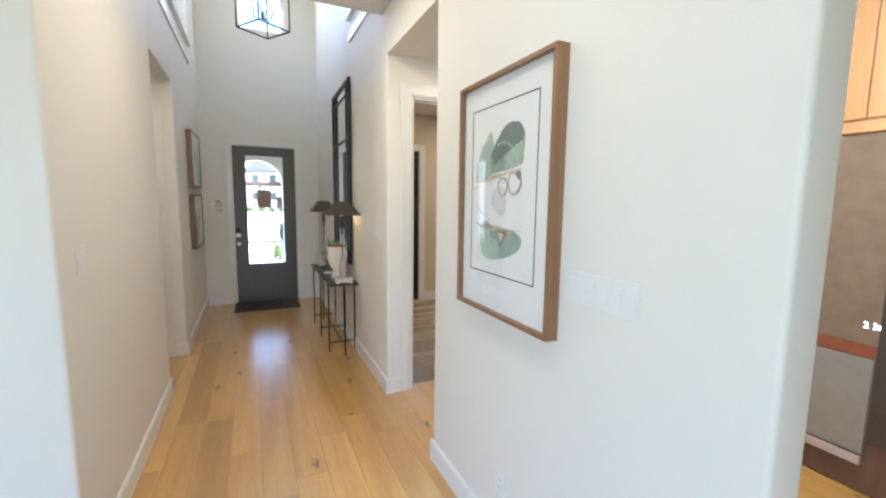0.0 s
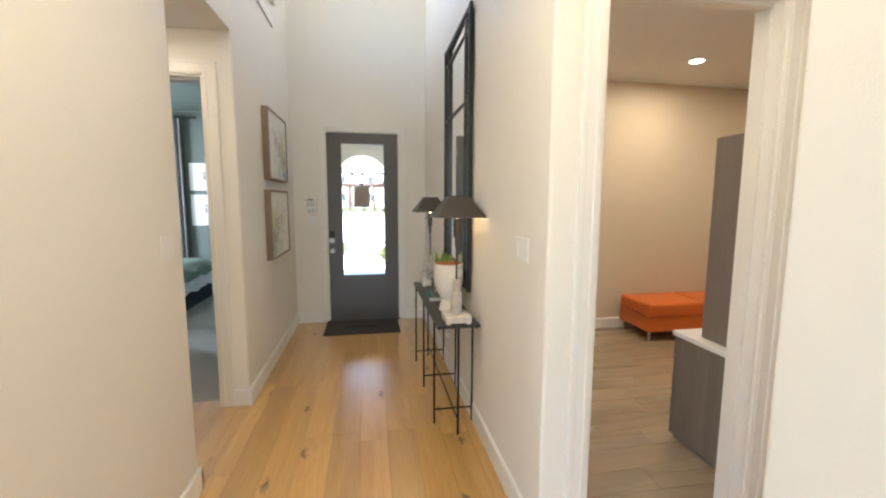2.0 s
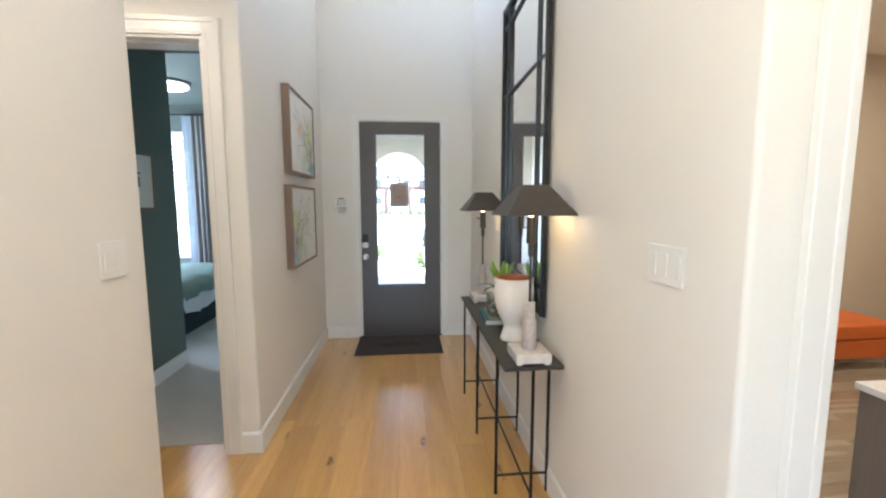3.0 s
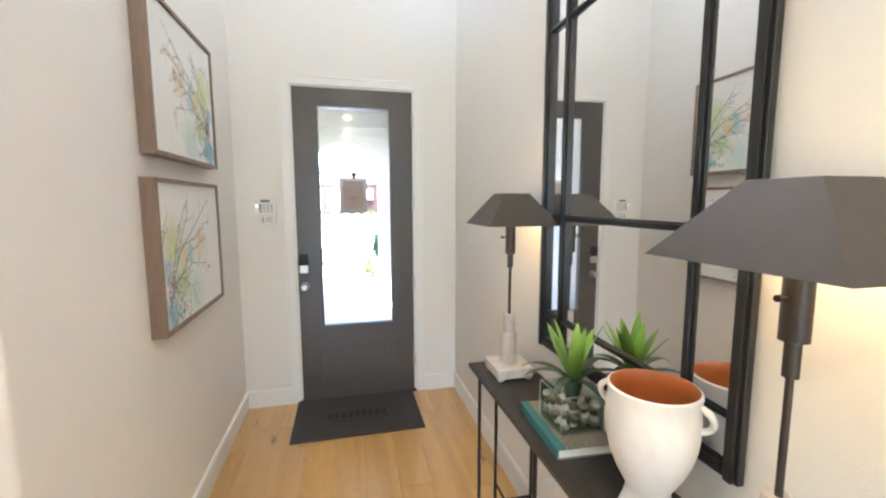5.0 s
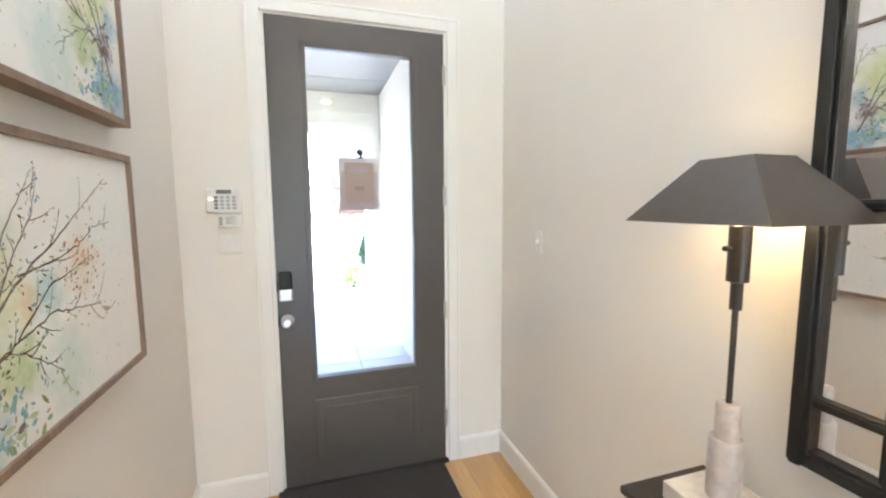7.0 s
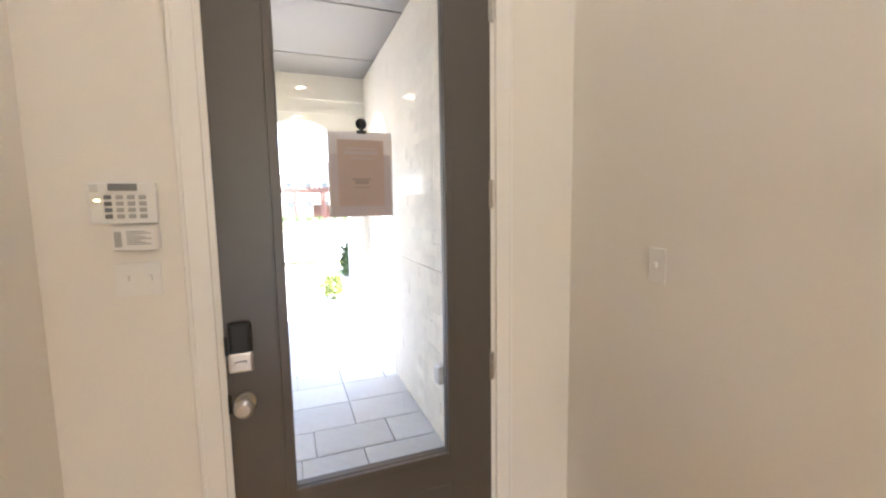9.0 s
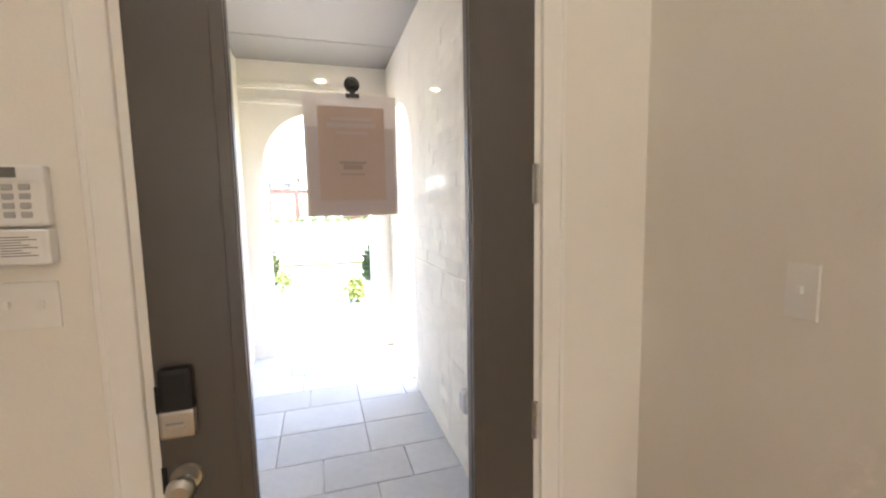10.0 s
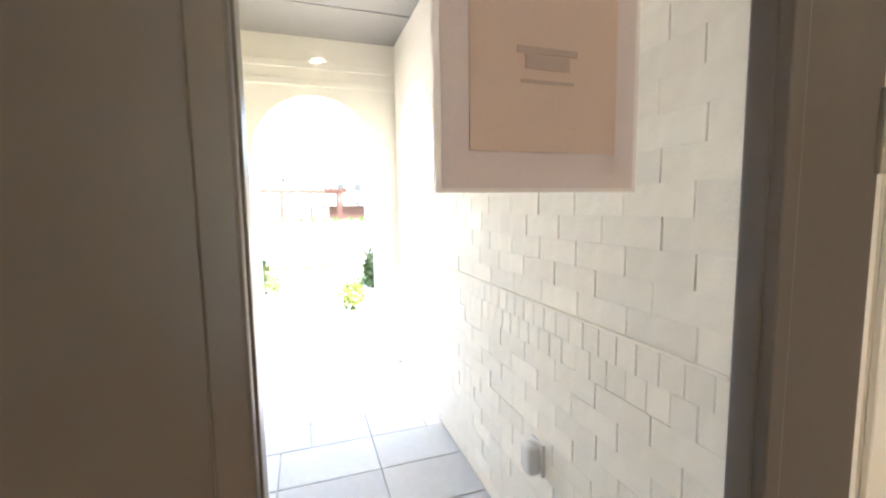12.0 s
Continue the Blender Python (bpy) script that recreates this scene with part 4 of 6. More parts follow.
def rounded(pts, n=7, closed=True):
    """A smooth line through a few art points."""
    out, m = [], len(pts)
    for i in range(m if closed else m - 1):
        p = [pts[(i + k) % m] if closed else pts[min(max(i + k, 0), m - 1)] for k in (-1, 0, 1, 2)]
        for j in range(n):
            t = j / n
            out.append(tuple(0.5 * (2 * p[1][c] + (p[2][c] - p[0][c]) * t + (2 * p[0][c] - 5 * p[1][c] + 4 * p[2][c] - p[3][c]) * t * t + (3 * p[1][c] - p[0][c] - 3 * p[2][c] + p[3][c]) * t ** 3) for c in (0, 1)))
    return out if closed else out + [pts[-1]]


def patch(bm, layer, pts, mat, seed=1, wob=0.004):
    """A painted patch with a soft outline through a few points."""
    rnd, vs = random.Random(seed), []
    for u, v in rounded(pts):
        y, z = place(u + rnd.uniform(-wob, wob), v + rnd.uniform(-wob, wob))
        vs.append(bm.verts.new((-0.0306 - layer * 0.00012, y, z)))
    bm.faces.new(vs).material_index = mat


def stroke(bm, layer, pts, w, mat, w_end=None):
    """A flat brush line through art points."""
    pts = [place(*p) for p in pts]
    prev = None
    for i, (y, z) in enumerate(pts):
        a, b = pts[max(i - 1, 0)], pts[min(i + 1, len(pts) - 1)]
        t = math.atan2(b[1] - a[1], b[0] - a[0])
        ww = w if w_end is None else w + (w_end - w) * i / (len(pts) - 1)
        x = -0.0306 - layer * 0.00012
        cur = [bm.verts.new((x, y - s * ww * math.sin(t), z + s * ww * math.cos(t))) for s in (-1, 1)]
        if prev:
            bm.faces.new((prev[0], prev[1], cur[1], cur[0])).material_index = mat
        prev = cur


bm = bmesh.new()
patch(bm, 0, [(0.40, 0.50), (0.52, 0.53), (0.60, 0.44), (0.54, 0.36), (0.44, 0.38), (0.36, 0.44)], 5, 8)
patch(bm, 1, [(0.327, 0.85), (0.216, 0.787), (0.121, 0.696), (0.086, 0.60), (0.105, 0.556), (0.254, 0.572), (0.361, 0.59), (0.387, 0.684), (0.374, 0.78)], 0, 3)
patch(bm, 2, [(0.329, 0.609), (0.337, 0.713), (0.561, 0.735), (0.756, 0.748), (0.832, 0.765), (0.823, 0.704), (0.812, 0.648), (0.707, 0.628), (0.524, 0.61)], 0, 4)
patch(bm, 3, [(0.335, 0.698), (0.401, 0.772), (0.536, 0.855), (0.702, 0.873), (0.783, 0.847), (0.827, 0.798), (0.812, 0.762), (0.695, 0.741), (0.516, 0.684), (0.39, 0.652)], 1, 5)
patch(bm, 4, [(0.34, 0.62), (0.35, 0.70), (0.40, 0.655), (0.54, 0.692), (0.56, 0.64), (0.50, 0.612)], 6, 6)
patch(bm, 2, [(0.227, 0.321), (0.173, 0.209), (0.211, 0.118), (0.364, 0.088), (0.574, 0.113), (0.736, 0.151), (0.822, 0.205), (0.805, 0.252), (0.656, 0.274), (0.419, 0.298)], 0, 7)
patch(bm, 3, [(0.427, 0.276), (0.632, 0.277), (0.767, 0.264), (0.826, 0.226), (0.798, 0.184), (0.693, 0.144), (0.522, 0.111), (0.494, 0.175)], 6, 8)
patch(bm, 4, [(0.33, 0.285), (0.45, 0.275), (0.50, 0.24), (0.40, 0.215)], 6, 9)
stroke(bm, 5, rounded([(0.148, 0.525), (0.182, 0.427), (0.308, 0.342), (0.504, 0.287), (0.702, 0.273), (0.786, 0.375), (0.814, 0.507), (0.782, 0.59), (0.721, 0.693), (0.581, 0.769), (0.429, 0.763)], 6, False), 0.0016, 5, 0.0012)
for k, (cu, cv, ru, rv, w) in enumerate(((0.535, 0.522, 0.070, 0.050, 0.0048), (0.706, 0.540, 0.088, 0.060, 0.0060))):
    pts = [(cu + ru * math.cos(2 * math.pi * i / 36) * (1 + 0.08 * math.sin(3 * i / 36 * 6.28 + k)), cv + rv * math.sin(2 * math.pi * i / 36)) for i in range(37)]
    stroke(bm, 6 + k, pts, w, 7)
    stroke(bm, 8 + k, pts[-7:] + pts[1:8], w * 1.1, 3, w * 0.3)
patch(bm, 10, [(0.72, 0.592), (0.78, 0.606), (0.80, 0.58), (0.77, 0.555), (0.74, 0.575)], 3, 12)
patch(bm, 10, [(0.465, 0.266), (0.55, 0.27), (0.621, 0.262), (0.56, 0.215), (0.529, 0.171), (0.50, 0.215)], 3, 13)
patch(bm, 11, [(0.485, 0.256), (0.54, 0.258), (0.575, 0.248), (0.54, 0.215), (0.525, 0.198), (0.508, 0.225)], 7, 14)
patch(bm, 12, [(0.25, 0.558), (0.31, 0.588), (0.37, 0.600), (0.44, 0.596), (0.42, 0.575), (0.36, 0.563)], 8, 15)
patch(bm, 12, [(0.34, 0.285), (0.40, 0.296), (0.435, 0.312), (0.47, 0.298), (0.52, 0.287), (0.45, 0.272), (0.38, 0.270)], 8, 16)
for k in range(11):
    rnd = random.Random(40 + k)
    o, q = rnd.uniform(-0.010, 0.012), rnd.uniform(0.0, 0.25)
    stroke(bm, 13 + k, [(0.079 + q + (0.73 - q) * i / 14, 0.552 + o * (1 - i / 16) + 0.065 * (q + (1 - q) * i / 14) + 0.004 * math.sin(i * 1.3 + k)) for i in range(15)], rnd.uniform(0.0008, 0.0034), (8, 3, 8, 2, 8)[k % 5], 0.0005)
    stroke(bm, 26 + k, [(0.16 + q + (0.55 - q) * i / 14, 0.288 + o * (1 - i / 16) * 0.8 - 0.010 * i / 14 + 0.004 * math.sin(i * 1.1 + k)) for i in range(15)], rnd.uniform(0.0008, 0.0030), (8, 2, 3, 8)[k % 4], 0.0005)
stroke(bm, 40, [(0.055, 0.516), (0.11, 0.526), (0.172, 0.533)], 0.0014, 4, 0.0007)
stroke(bm, 41, rounded([(0.14, 0.412), (0.165, 0.385), (0.204, 0.374), (0.356, 0.327)], 4, False), 0.0022, 4, 0.0005)
stroke(bm, 42, rounded([(0.113, 0.306), (0.18, 0.290), (0.265, 0.279), (0.435, 0.282)], 4, False), 0.0017, 4, 0.0007)
stroke(bm, 43, [(0.608, 0.272), (0.72, 0.280), (0.854, 0.282)], 0.0010, 4, 0.0006)
stroke(bm, 44, [(0.825 + 0.009 * i, 0.050 + 0.010 * math.sin(i * 2.3)) for i in range(12)], 0.0012, 5, 0.0008)
stroke(bm, 45, [(0.84 + 0.02 * i, 0.040 + 0.001 * i) for i in range(5)], 0.0012, 5, 0.0008)
part("print", bm, [SAGE, DARKSAGE, TAN, UMBER, INKBLACK, GREYWASH, MIDSAGE, BROWNWASH, BLOND], art, "abstract shapes in sage, ochre and grey")
glazing = part("glazing", boxes((-0.0415, -0.040, 0.018, AW - 0.018, 0.018, AH - 0.018)), GLASS, art, "clear picture glass")
glazing.visible_shadow = False

# ---- mirror ----
mir = thing("wall_mirror", XR - 0.0095, 5.345, 0.945, "tall window-pane wall mirror with a black wooden frame", "mirror", turn=-0.5)
MW, MH, MD = 1.040, 2.03, 0.032
silver = part("mirror_glass", boxes((-0.004, 0.0, 0.01, MW - 0.01, 0.01, MH - 0.01)), MIRROR, mir, "silvered mirror glass")
silver.matrix_basis = pose(-0.0125, 0, 0, 0, 0, -0.67)


def profile_bar(bm, y0, y1, z0, z1, d):
    """A moulded bar: a broad step with a raised rib."""
    along_z = (z1 - z0) > (y1 - y0)
    box(bm, -d * 0.72, -0.003, y0, y1, z0, z1, 0.002, 1)
    if along_z:
        m, h = (y0 + y1) / 2, (y1 - y0) * 0.26
        box(bm, -d, -d * 0.7, m - h, m + h, z0, z1, 0.003, 2)
    else:
        m, h = (z0 + z1) / 2, (z1 - z0) * 0.26
        box(bm, -d, -d * 0.7, y0, y1, m - h, m + h, 0.003, 2)


for y0, y1, z0, z1 in ((0, 0.044, 0, MH), (MW - 0.044, MW, 0, MH), (0.044, MW - 0.044, 0, 0.044), (0.044, MW - 0.044, MH - 0.044, MH)):
    bm = bmesh.new()
    profile_bar(bm, y0, y1, z0, z1, MD)
    part("frame_bar", bm, BLACKWOOD, mir)
for y in (0.174, MW - 0.184):
    bm = bmesh.new()
    profile_bar(bm, y - 0.018, y + 0.018, 0.044, MH - 0.044, MD - 0.004)
    part("mullion", bm, BLACKWOOD, mir)
for z in (0.157, 0.600, 1.400, 1.885):
    bm = bmesh.new()
    profile_bar(bm, 0.044, MW - 0.044, z - 0.013, z + 0.013, MD - 0.009)
    part("muntin", bm, BLACKWOOD, mir)

# ---- console table ----
con = thing("console_table", 0.662, 5.84, 0.0, "narrow black metal console table with thin legs", "console table")
CH = 0.785
bm = bmesh.new()
box(bm, -0.148, 0.148, -0.775, 0.765, CH - 0.020, CH, 0.003, 2)
part("tabletop", bm, material("dark_bronze_tabletop", (0.050, 0.043, 0.038), 0.38, 0.35, spread=0.25, scale=7, bump=0.15, bump_scale=30), con, "dark bronze top with a worn sheen")


def hammered_leg(bm, x, y, z0, z1, r=0.0085):
    """A forged square rod, slightly uneven, on a small foot."""
    rnd = random.Random(int(1000 * (x + 3 * y)) + 7)
    pts = [(x + rnd.uniform(-0.0008, 0.0008), y + rnd.uniform(-0.0008, 0.0008), z0 + (z1 - z0) * i / 9) for i in range(10)]
    tube(bm, pts, r, 6)


for y in (-0.585, 0.008, 0.605):
    for x in (-0.140, 0.140):
        bm = bmesh.new()
        hammered_leg(bm, x, y, 0.0, CH - 0.018)
        part("leg", bm, BLACK, con)
    bm = tube(bmesh.new(), [(-0.140, y, 0.105), (0, y, 0.107), (0.140, y, 0.105)], 0.007, 6)
    part("cross_rail", bm, BLACK, con)
for y in (-0.755, 0.745):
    bm = bmesh.new()
    hammered_leg(bm, 0.0, y, 0.0, CH - 0.018)
    part("leg", bm, BLACK, con)
part("stretcher", tube(bmesh.new(), [(0, -0.755, 0.107), (0, -0.3, 0.1075), (0, 0.3, 0.1065), (0, 0.745, 0.107)], 0.007, 6), BLACK, con)
part("apron", boxes((-0.135, -0.128, -0.75, 0.74, CH - 0.032, CH - 0.019), (0.128, 0.135, -0.75, 0.74, CH - 0.032, CH - 0.019)), BLACK, con)


# ---- table lamps ----
SHADE_IN = material("shade_lining", (0.80, 0.74, 0.62), 0.7, spread=0.02, scale=8)
SHADE_OUT = material("dark_bronze_shade", (0.075, 0.062, 0.050), 0.48, 0.35, spread=0.10, scale=9, bump=0.08, bump_scale=60)


def table_lamp(x, y, label):
    """A bronze column lamp on a stacked stone base, with a pyramid metal shade, lit."""
    ob = thing("table_lamp", x, y, CH, label, "table lamp", "console lamps")
    bm = boxes((-0.088, 0.088, -0.092, 0.092, 0.012, 0.058), bevel=0.004)
    for sx in (-1, 1):
        for sy in (-1, 1):
            box(bm, sx * 0.068 - 0.014, sx * 0.068 + 0.014, sy * 0.072 - 0.014, sy * 0.072 + 0.014, 0.0, 0.013, 0.002, 1)
    part("base", bm, MARBLE, ob, "square white travertine block")
    part("lower_column", lathe(bmesh.new(), [(0.0, 0.058), (0.033, 0.058), (0.037, 0.062), (0.037, 0.205), (0.034, 0.210), (0.0, 0.210)], 36), GREYMARBLE, ob, smooth=True)
    part("upper_column", lathe(bmesh.new(), [(0.0, 0.210), (0.0265, 0.210), (0.0265, 0.293), (0.024, 0.297), (0.0, 0.297)], 32), GREYMARBLE, ob, smooth=True)
    part("stem", lathe(bmesh.new(), [(0.0, 0.297), (0.0065, 0.297), (0.0065, 0.52), (0.013, 0.522), (0.013, 0.585), (0.023, 0.588), (0.023, 0.715), (0.0, 0.715)], 24), BRONZE, ob, "dark bronze stem and socket", smooth=True)
    bm = tube(bmesh.new(), [(-0.022, 0, 0.665), (-0.038, 0, 0.665)], 0.003, 8)
    tube(bm, [(-0.037, 0, 0.665), (-0.046, 0, 0.665)], 0.0065, 10)
    part("switch_knob", bm, BRONZE, ob)
    z0, z1, a, b, ay = 0.724, 0.866, 0.165, 0.062, 0.177
    for m, d, nm in ((SHADE_OUT, 0.0, "shade"), (SHADE_IN, 0.0022, "shade_lining")):
        bm = bmesh.new()
        lo = [bm.verts.new((sx * (a - d), sy * (ay - d), z0 + (0.001 if d else 0))) for sx, sy in ((-1, -1), (1, -1), (1, 1), (-1, 1))]
        hi = [bm.verts.new((sx * (b - d), sy * (b - d), z1 - d)) for sx, sy in ((-1, -1), (1, -1), (1, 1), (-1, 1))]
        for i in range(4):
            bm.faces.new((lo[i], lo[(i + 1) % 4], hi[(i + 1) % 4], hi[i]))
        part(nm, bm, m, ob, "pyramid metal shade, dark outside" if not d else "pale inner lining")
    bm = bmesh.new()
    for i, (sx, sy) in enumerate(((-1, 0), (1, 0), (0, -1), (0, 1))):
        tube(bm, [(0, 0, 0.842), (sx * b, sy * b, 0.855)], 0.002, 6)
    tube(bm, [(0, 0, 0.70), (0, 0, 0.85)], 0.003, 6)
    part("spider", bm, BRONZE, ob)
    bulb = lathe(bmesh.new(), [(0.0, 0.715), (0.012, 0.717), (0.013, 0.735), (0.026, 0.765), (0.029, 0.785), (0.022, 0.807), (0.0, 0.816)], 24)
    part("bulb", bulb, glow("lamp_bulb", (1.0, 0.68, 0.32), 2.2), ob, "lit warm bulb", smooth=True)
    return ob


table_lamp(0.662, 5.165, "dark bronze table lamp on a travertine base, lit, beside the vase")
table_lamp(0.662, 6.430, "dark bronze table lamp on a travertine base, lit, beside the plant")
for x, y in ((0.662, 5.165), (0.662, 6.430)):
    lm = new("lamp_light", bpy.data.lights.new("lamp_light", "POINT"))
    lm.data.energy, lm.data.color, lm.data.shadow_soft_size = LAMP_W, LAMPLIGHT, 0.05
    lm.location = (x, y, CH + 0.785)

# ---- vase, plant and book on the console ----
vase = thing("vase", 0.668, 5.490, CH, "chalky white footed vase with a terracotta inside", "vase", turn=32)
outer = [(0.0, 0.0), (0.084, 0.0), (0.087, 0.009), (0.081, 0.026), (0.071, 0.055), (0.064, 0.084), (0.063, 0.098), (0.073, 0.116), (0.096, 0.158), (0.115, 0.205), (0.127, 0.258), (0.132, 0.315), (0.129, 0.360), (0.126, 0.388), (0.130, 0.402), (0.129, 0.412), (0.122, 0.415)]
outer = [(r * 0.86, z * 0.87) for r, z in outer]
bm = lathe(bmesh.new(), outer, 64, close=False)
for f in bm.faces:
    for vtx in f.verts:
        a = math.atan2(vtx.co.y, vtx.co.x)
        k = 1 + 0.0004 * math.sin(3 * a + vtx.co.z * 30)
        vtx.co.x, vtx.co.y = vtx.co.x * k, vtx.co.y * k
part("body", bm, CERAMIC, vase, smooth=True)
part("lining", lathe(bmesh.new(), [(r * 0.86, z * 0.87) for r, z in ((0.122, 0.4148), (0.117, 0.405), (0.116, 0.36), (0.119, 0.31), (0.115, 0.255), (0.10, 0.195), (0.075, 0.145), (0.0, 0.12))], 64, close=False), TERRACOTTA, vase, "glazed terracotta inside", smooth=True)
for s in (-1, 1):
    bm = tube(bmesh.new(), [(0.006 * math.sin(2 * a), s * (0.1085 + 0.028 * math.sin(a)), 0.308 - 0.030 * math.cos(a)) for a in [math.pi * i / 12 for i in range(13)]], 0.0085, 10)
    part("ring_handle", bm, CERAMIC, vase, "small loop handle", smooth=True)

TEAL = material("teal_book_cloth", (0.045, 0.17, 0.18), 0.6, spread=0.1, scale=20, bump=0.2, bump_scale=200)
PAGES = material("book_pages", (0.72, 0.69, 0.62), 0.9, spread=0.06, scale=60)
COVER = material("printed_book_jacket", (0.24, 0.21, 0.145), 0.4, spread=0.7, scale=22)
book = thing("book", 0.672, 5.915, CH, "thick teal hardback book lying under the glass planter", "book", turn=-3)
part("cover_board", boxes((-0.105, 0.105, -0.165, 0.165, 0.0, 0.003), (-0.105, 0.105, -0.165, 0.165, 0.031, 0.034), bevel=0.001), COVER, book, "printed olive jacket")
part("spine", boxes((-0.108, -0.104, -0.165, 0.165, 0.0, 0.034), (-0.104, -0.078, -0.165, 0.165, 0.034, 0.0352), bevel=0.0004), TEAL, book, "teal cloth spine")
part("page_block", boxes((-0.104, 0.100, -0.160, 0.160, 0.003, 0.031)), PAGES, book)
BZ = CH + 0.034
planter = thing("glass_planter", 0.685, 5.905, BZ, "square clear glass planter filled with pebbles", "planter")
g, t, hgt = 0.080, 0.005, 0.132
for r in ((-g, -g + t, -g, g, 0, hgt), (g - t, g, -g, g, 0, hgt), (-g + t, g - t, -g, -g + t, 0, hgt), (-g + t, g - t, g - t, g, 0, hgt), (-g + t, g - t, -g + t, g - t, 0, 0.008)):
    w = part("glass_side", boxes(r), BOXGLASS, planter)
    w.visible_shadow = False
RIM = material("polished_glass_edge", (0.42, 0.47, 0.44), 0.10, spread=0.03, scale=20)
for r in ((-g, -g + t, -g, g), (g - t, g, -g, g), (-g + t, g - t, -g, -g + t), (-g + t, g - t, g - t, g)):
    part("glass_rim", boxes((*r, hgt, hgt + 0.0015)), RIM, planter, "polished rim")
for sx in (-1, 1):
    for sy in (-1, 1):
        part("glass_corner", boxes((sx * g - 0.0009, sx * g + 0.0009, sy * g - 0.0009, sy * g + 0.0009, 0, hgt)), RIM, planter, "polished corner edge")
rnd = random.Random(21)
STONES = [material("pebble_tan", (0.36, 0.29, 0.21), 0.45, spread=0.2, scale=25), material("pebble_cream", (0.58, 0.53, 0.45), 0.45, spread=0.12, scale=25), material("pebble_brown", (0.17, 0.12, 0.085), 0.45, spread=0.2, scale=25)]
for k in range(80):
    bm = bmesh.new()
    bmesh.ops.create_icosphere(bm, subdivisions=2, radius=1)
    rx, ry, rz = rnd.uniform(0.016, 0.024), rnd.uniform(0.013, 0.019), rnd.uniform(0.009, 0.014)
    lay = k // 16
    m = Matrix.Translation(((k % 4 - 1.5) * 0.038 + rnd.uniform(-0.006, 0.006), (k // 4 % 4 - 1.5) * 0.038 + rnd.uniform(-0.006, 0.006), 0.023 + lay * 0.0170)) @ Euler((rnd.uniform(-0.5, 0.5), rnd.uniform(-0.5, 0.5), rnd.uniform(0, 3))).to_matrix().to_4x4() @ Matrix.Diagonal((rx, ry, rz, 1))
    bmesh.ops.transform(bm, matrix=m, verts=bm.verts)
    part("pebble", bm, STONES[k % 3], planter, smooth=True)


def leaf_material(name, tip, base):
    m = material(name, base, 0.42, spread=0.15, scale=14)
    n, l = m.node_tree.nodes, m.node_tree.links
    b = n["Principled BSDF"]
    src = b.inputs["Base Color"].links[0].from_socket
    co, sep, mr, mx = n.new("ShaderNodeTexCoord"), n.new("ShaderNodeSeparateXYZ"), n.new("ShaderNodeMapRange"), n.new("ShaderNodeMix")
    l.new(co.outputs["Object"], sep.inputs[0])
    l.new(sep.outputs["Z"], mr.inputs[0])
    mr.inputs[1].default_value, mr.inputs[2].default_value = 0.10, 0.30
    mx.data_type = "RGBA"
    l.new(mr.outputs[0], mx.inputs[0])
    l.new(src, mx.inputs[6])
    mx.inputs[7].default_value = (*tip, 1)
    l.new(mx.outputs[2], b.inputs["Base Color"])
    return m


LEAF_IN, LEAF_OUT = leaf_material("bright_succulent_leaf", (0.27, 0.46, 0.07), (0.09, 0.19, 0.03)), leaf_material("grey_green_leaf", (0.05, 0.085, 0.055), (0.03, 0.055, 0.03))
plant = thing("succulent_plant", 0.685, 5.895, BZ + 0.05, "green artificial succulent standing in the glass planter", "plant")
part("stem", lathe(bmesh.new(), [(0.0, 0.0), (0.016, 0.0), (0.024, 0.05), (0.034, 0.10), (0.022, 0.13), (0.0, 0.135)], 14), LEAF_OUT, plant, smooth=True)


def succulent_leaf(az, lean, droop, length, width, mat, z):
    """A thick pointed leaf, channelled along its middle."""
    bm, rows, n = bmesh.new(), [], 9
    r, h, ang = 0.012, z, lean
    for i in range(n + 1):
        s = i / n
        w = width * (0.55 + 1.1 * s - 0.2 * s * s) * (1 - s ** 2.2) + 0.0006
        th = 0.006 * (1 - s) + 0.0012
        c, q = math.cos(ang), math.sin(ang)
        ring_ = []
        for u, d in ((-1, 0.35), (-0.5, -0.2), (0, -0.5), (0.5, -0.2), (1, 0.35), (0.5, -0.2 + 1.0), (0, -0.5 + 1.2), (-0.5, -0.2 + 1.0)):
            off = d * th
            px, pz = r - q * off, h + c * off
            ring_.append(bm.verts.new((px * math.cos(az) - u * w * math.sin(az), px * math.sin(az) + u * w * math.cos(az), pz)))
        rows.append(ring_)
        r, h, ang = r + length / n * c, h + length / n * q, ang - droop / n
    for a, b in zip(rows, rows[1:]):
        for k in range(8):
            bm.faces.new((a[k], a[(k + 1) % 8], b[(k + 1) % 8], b[k]))
    bm.faces.new(rows[0])
    part("leaf", bm, mat, plant, smooth=True)


for k in range(9):
    succulent_leaf(k * 2.4, radians(76 - 3 * k + 6 * (k % 3)), 0.22, 0.185 + 0.035 * ((k * 7) % 4) / 3, 0.026, LEAF_IN, 0.122)
for k in range(7):
    succulent_leaf(k * 0.9 + 0.3, radians(52 - 10 * (k % 3)), 1.35 + 0.3 * (k % 2), 0.19 + 0.02 * (k % 3), 0.020, LEAF_OUT, 0.105)

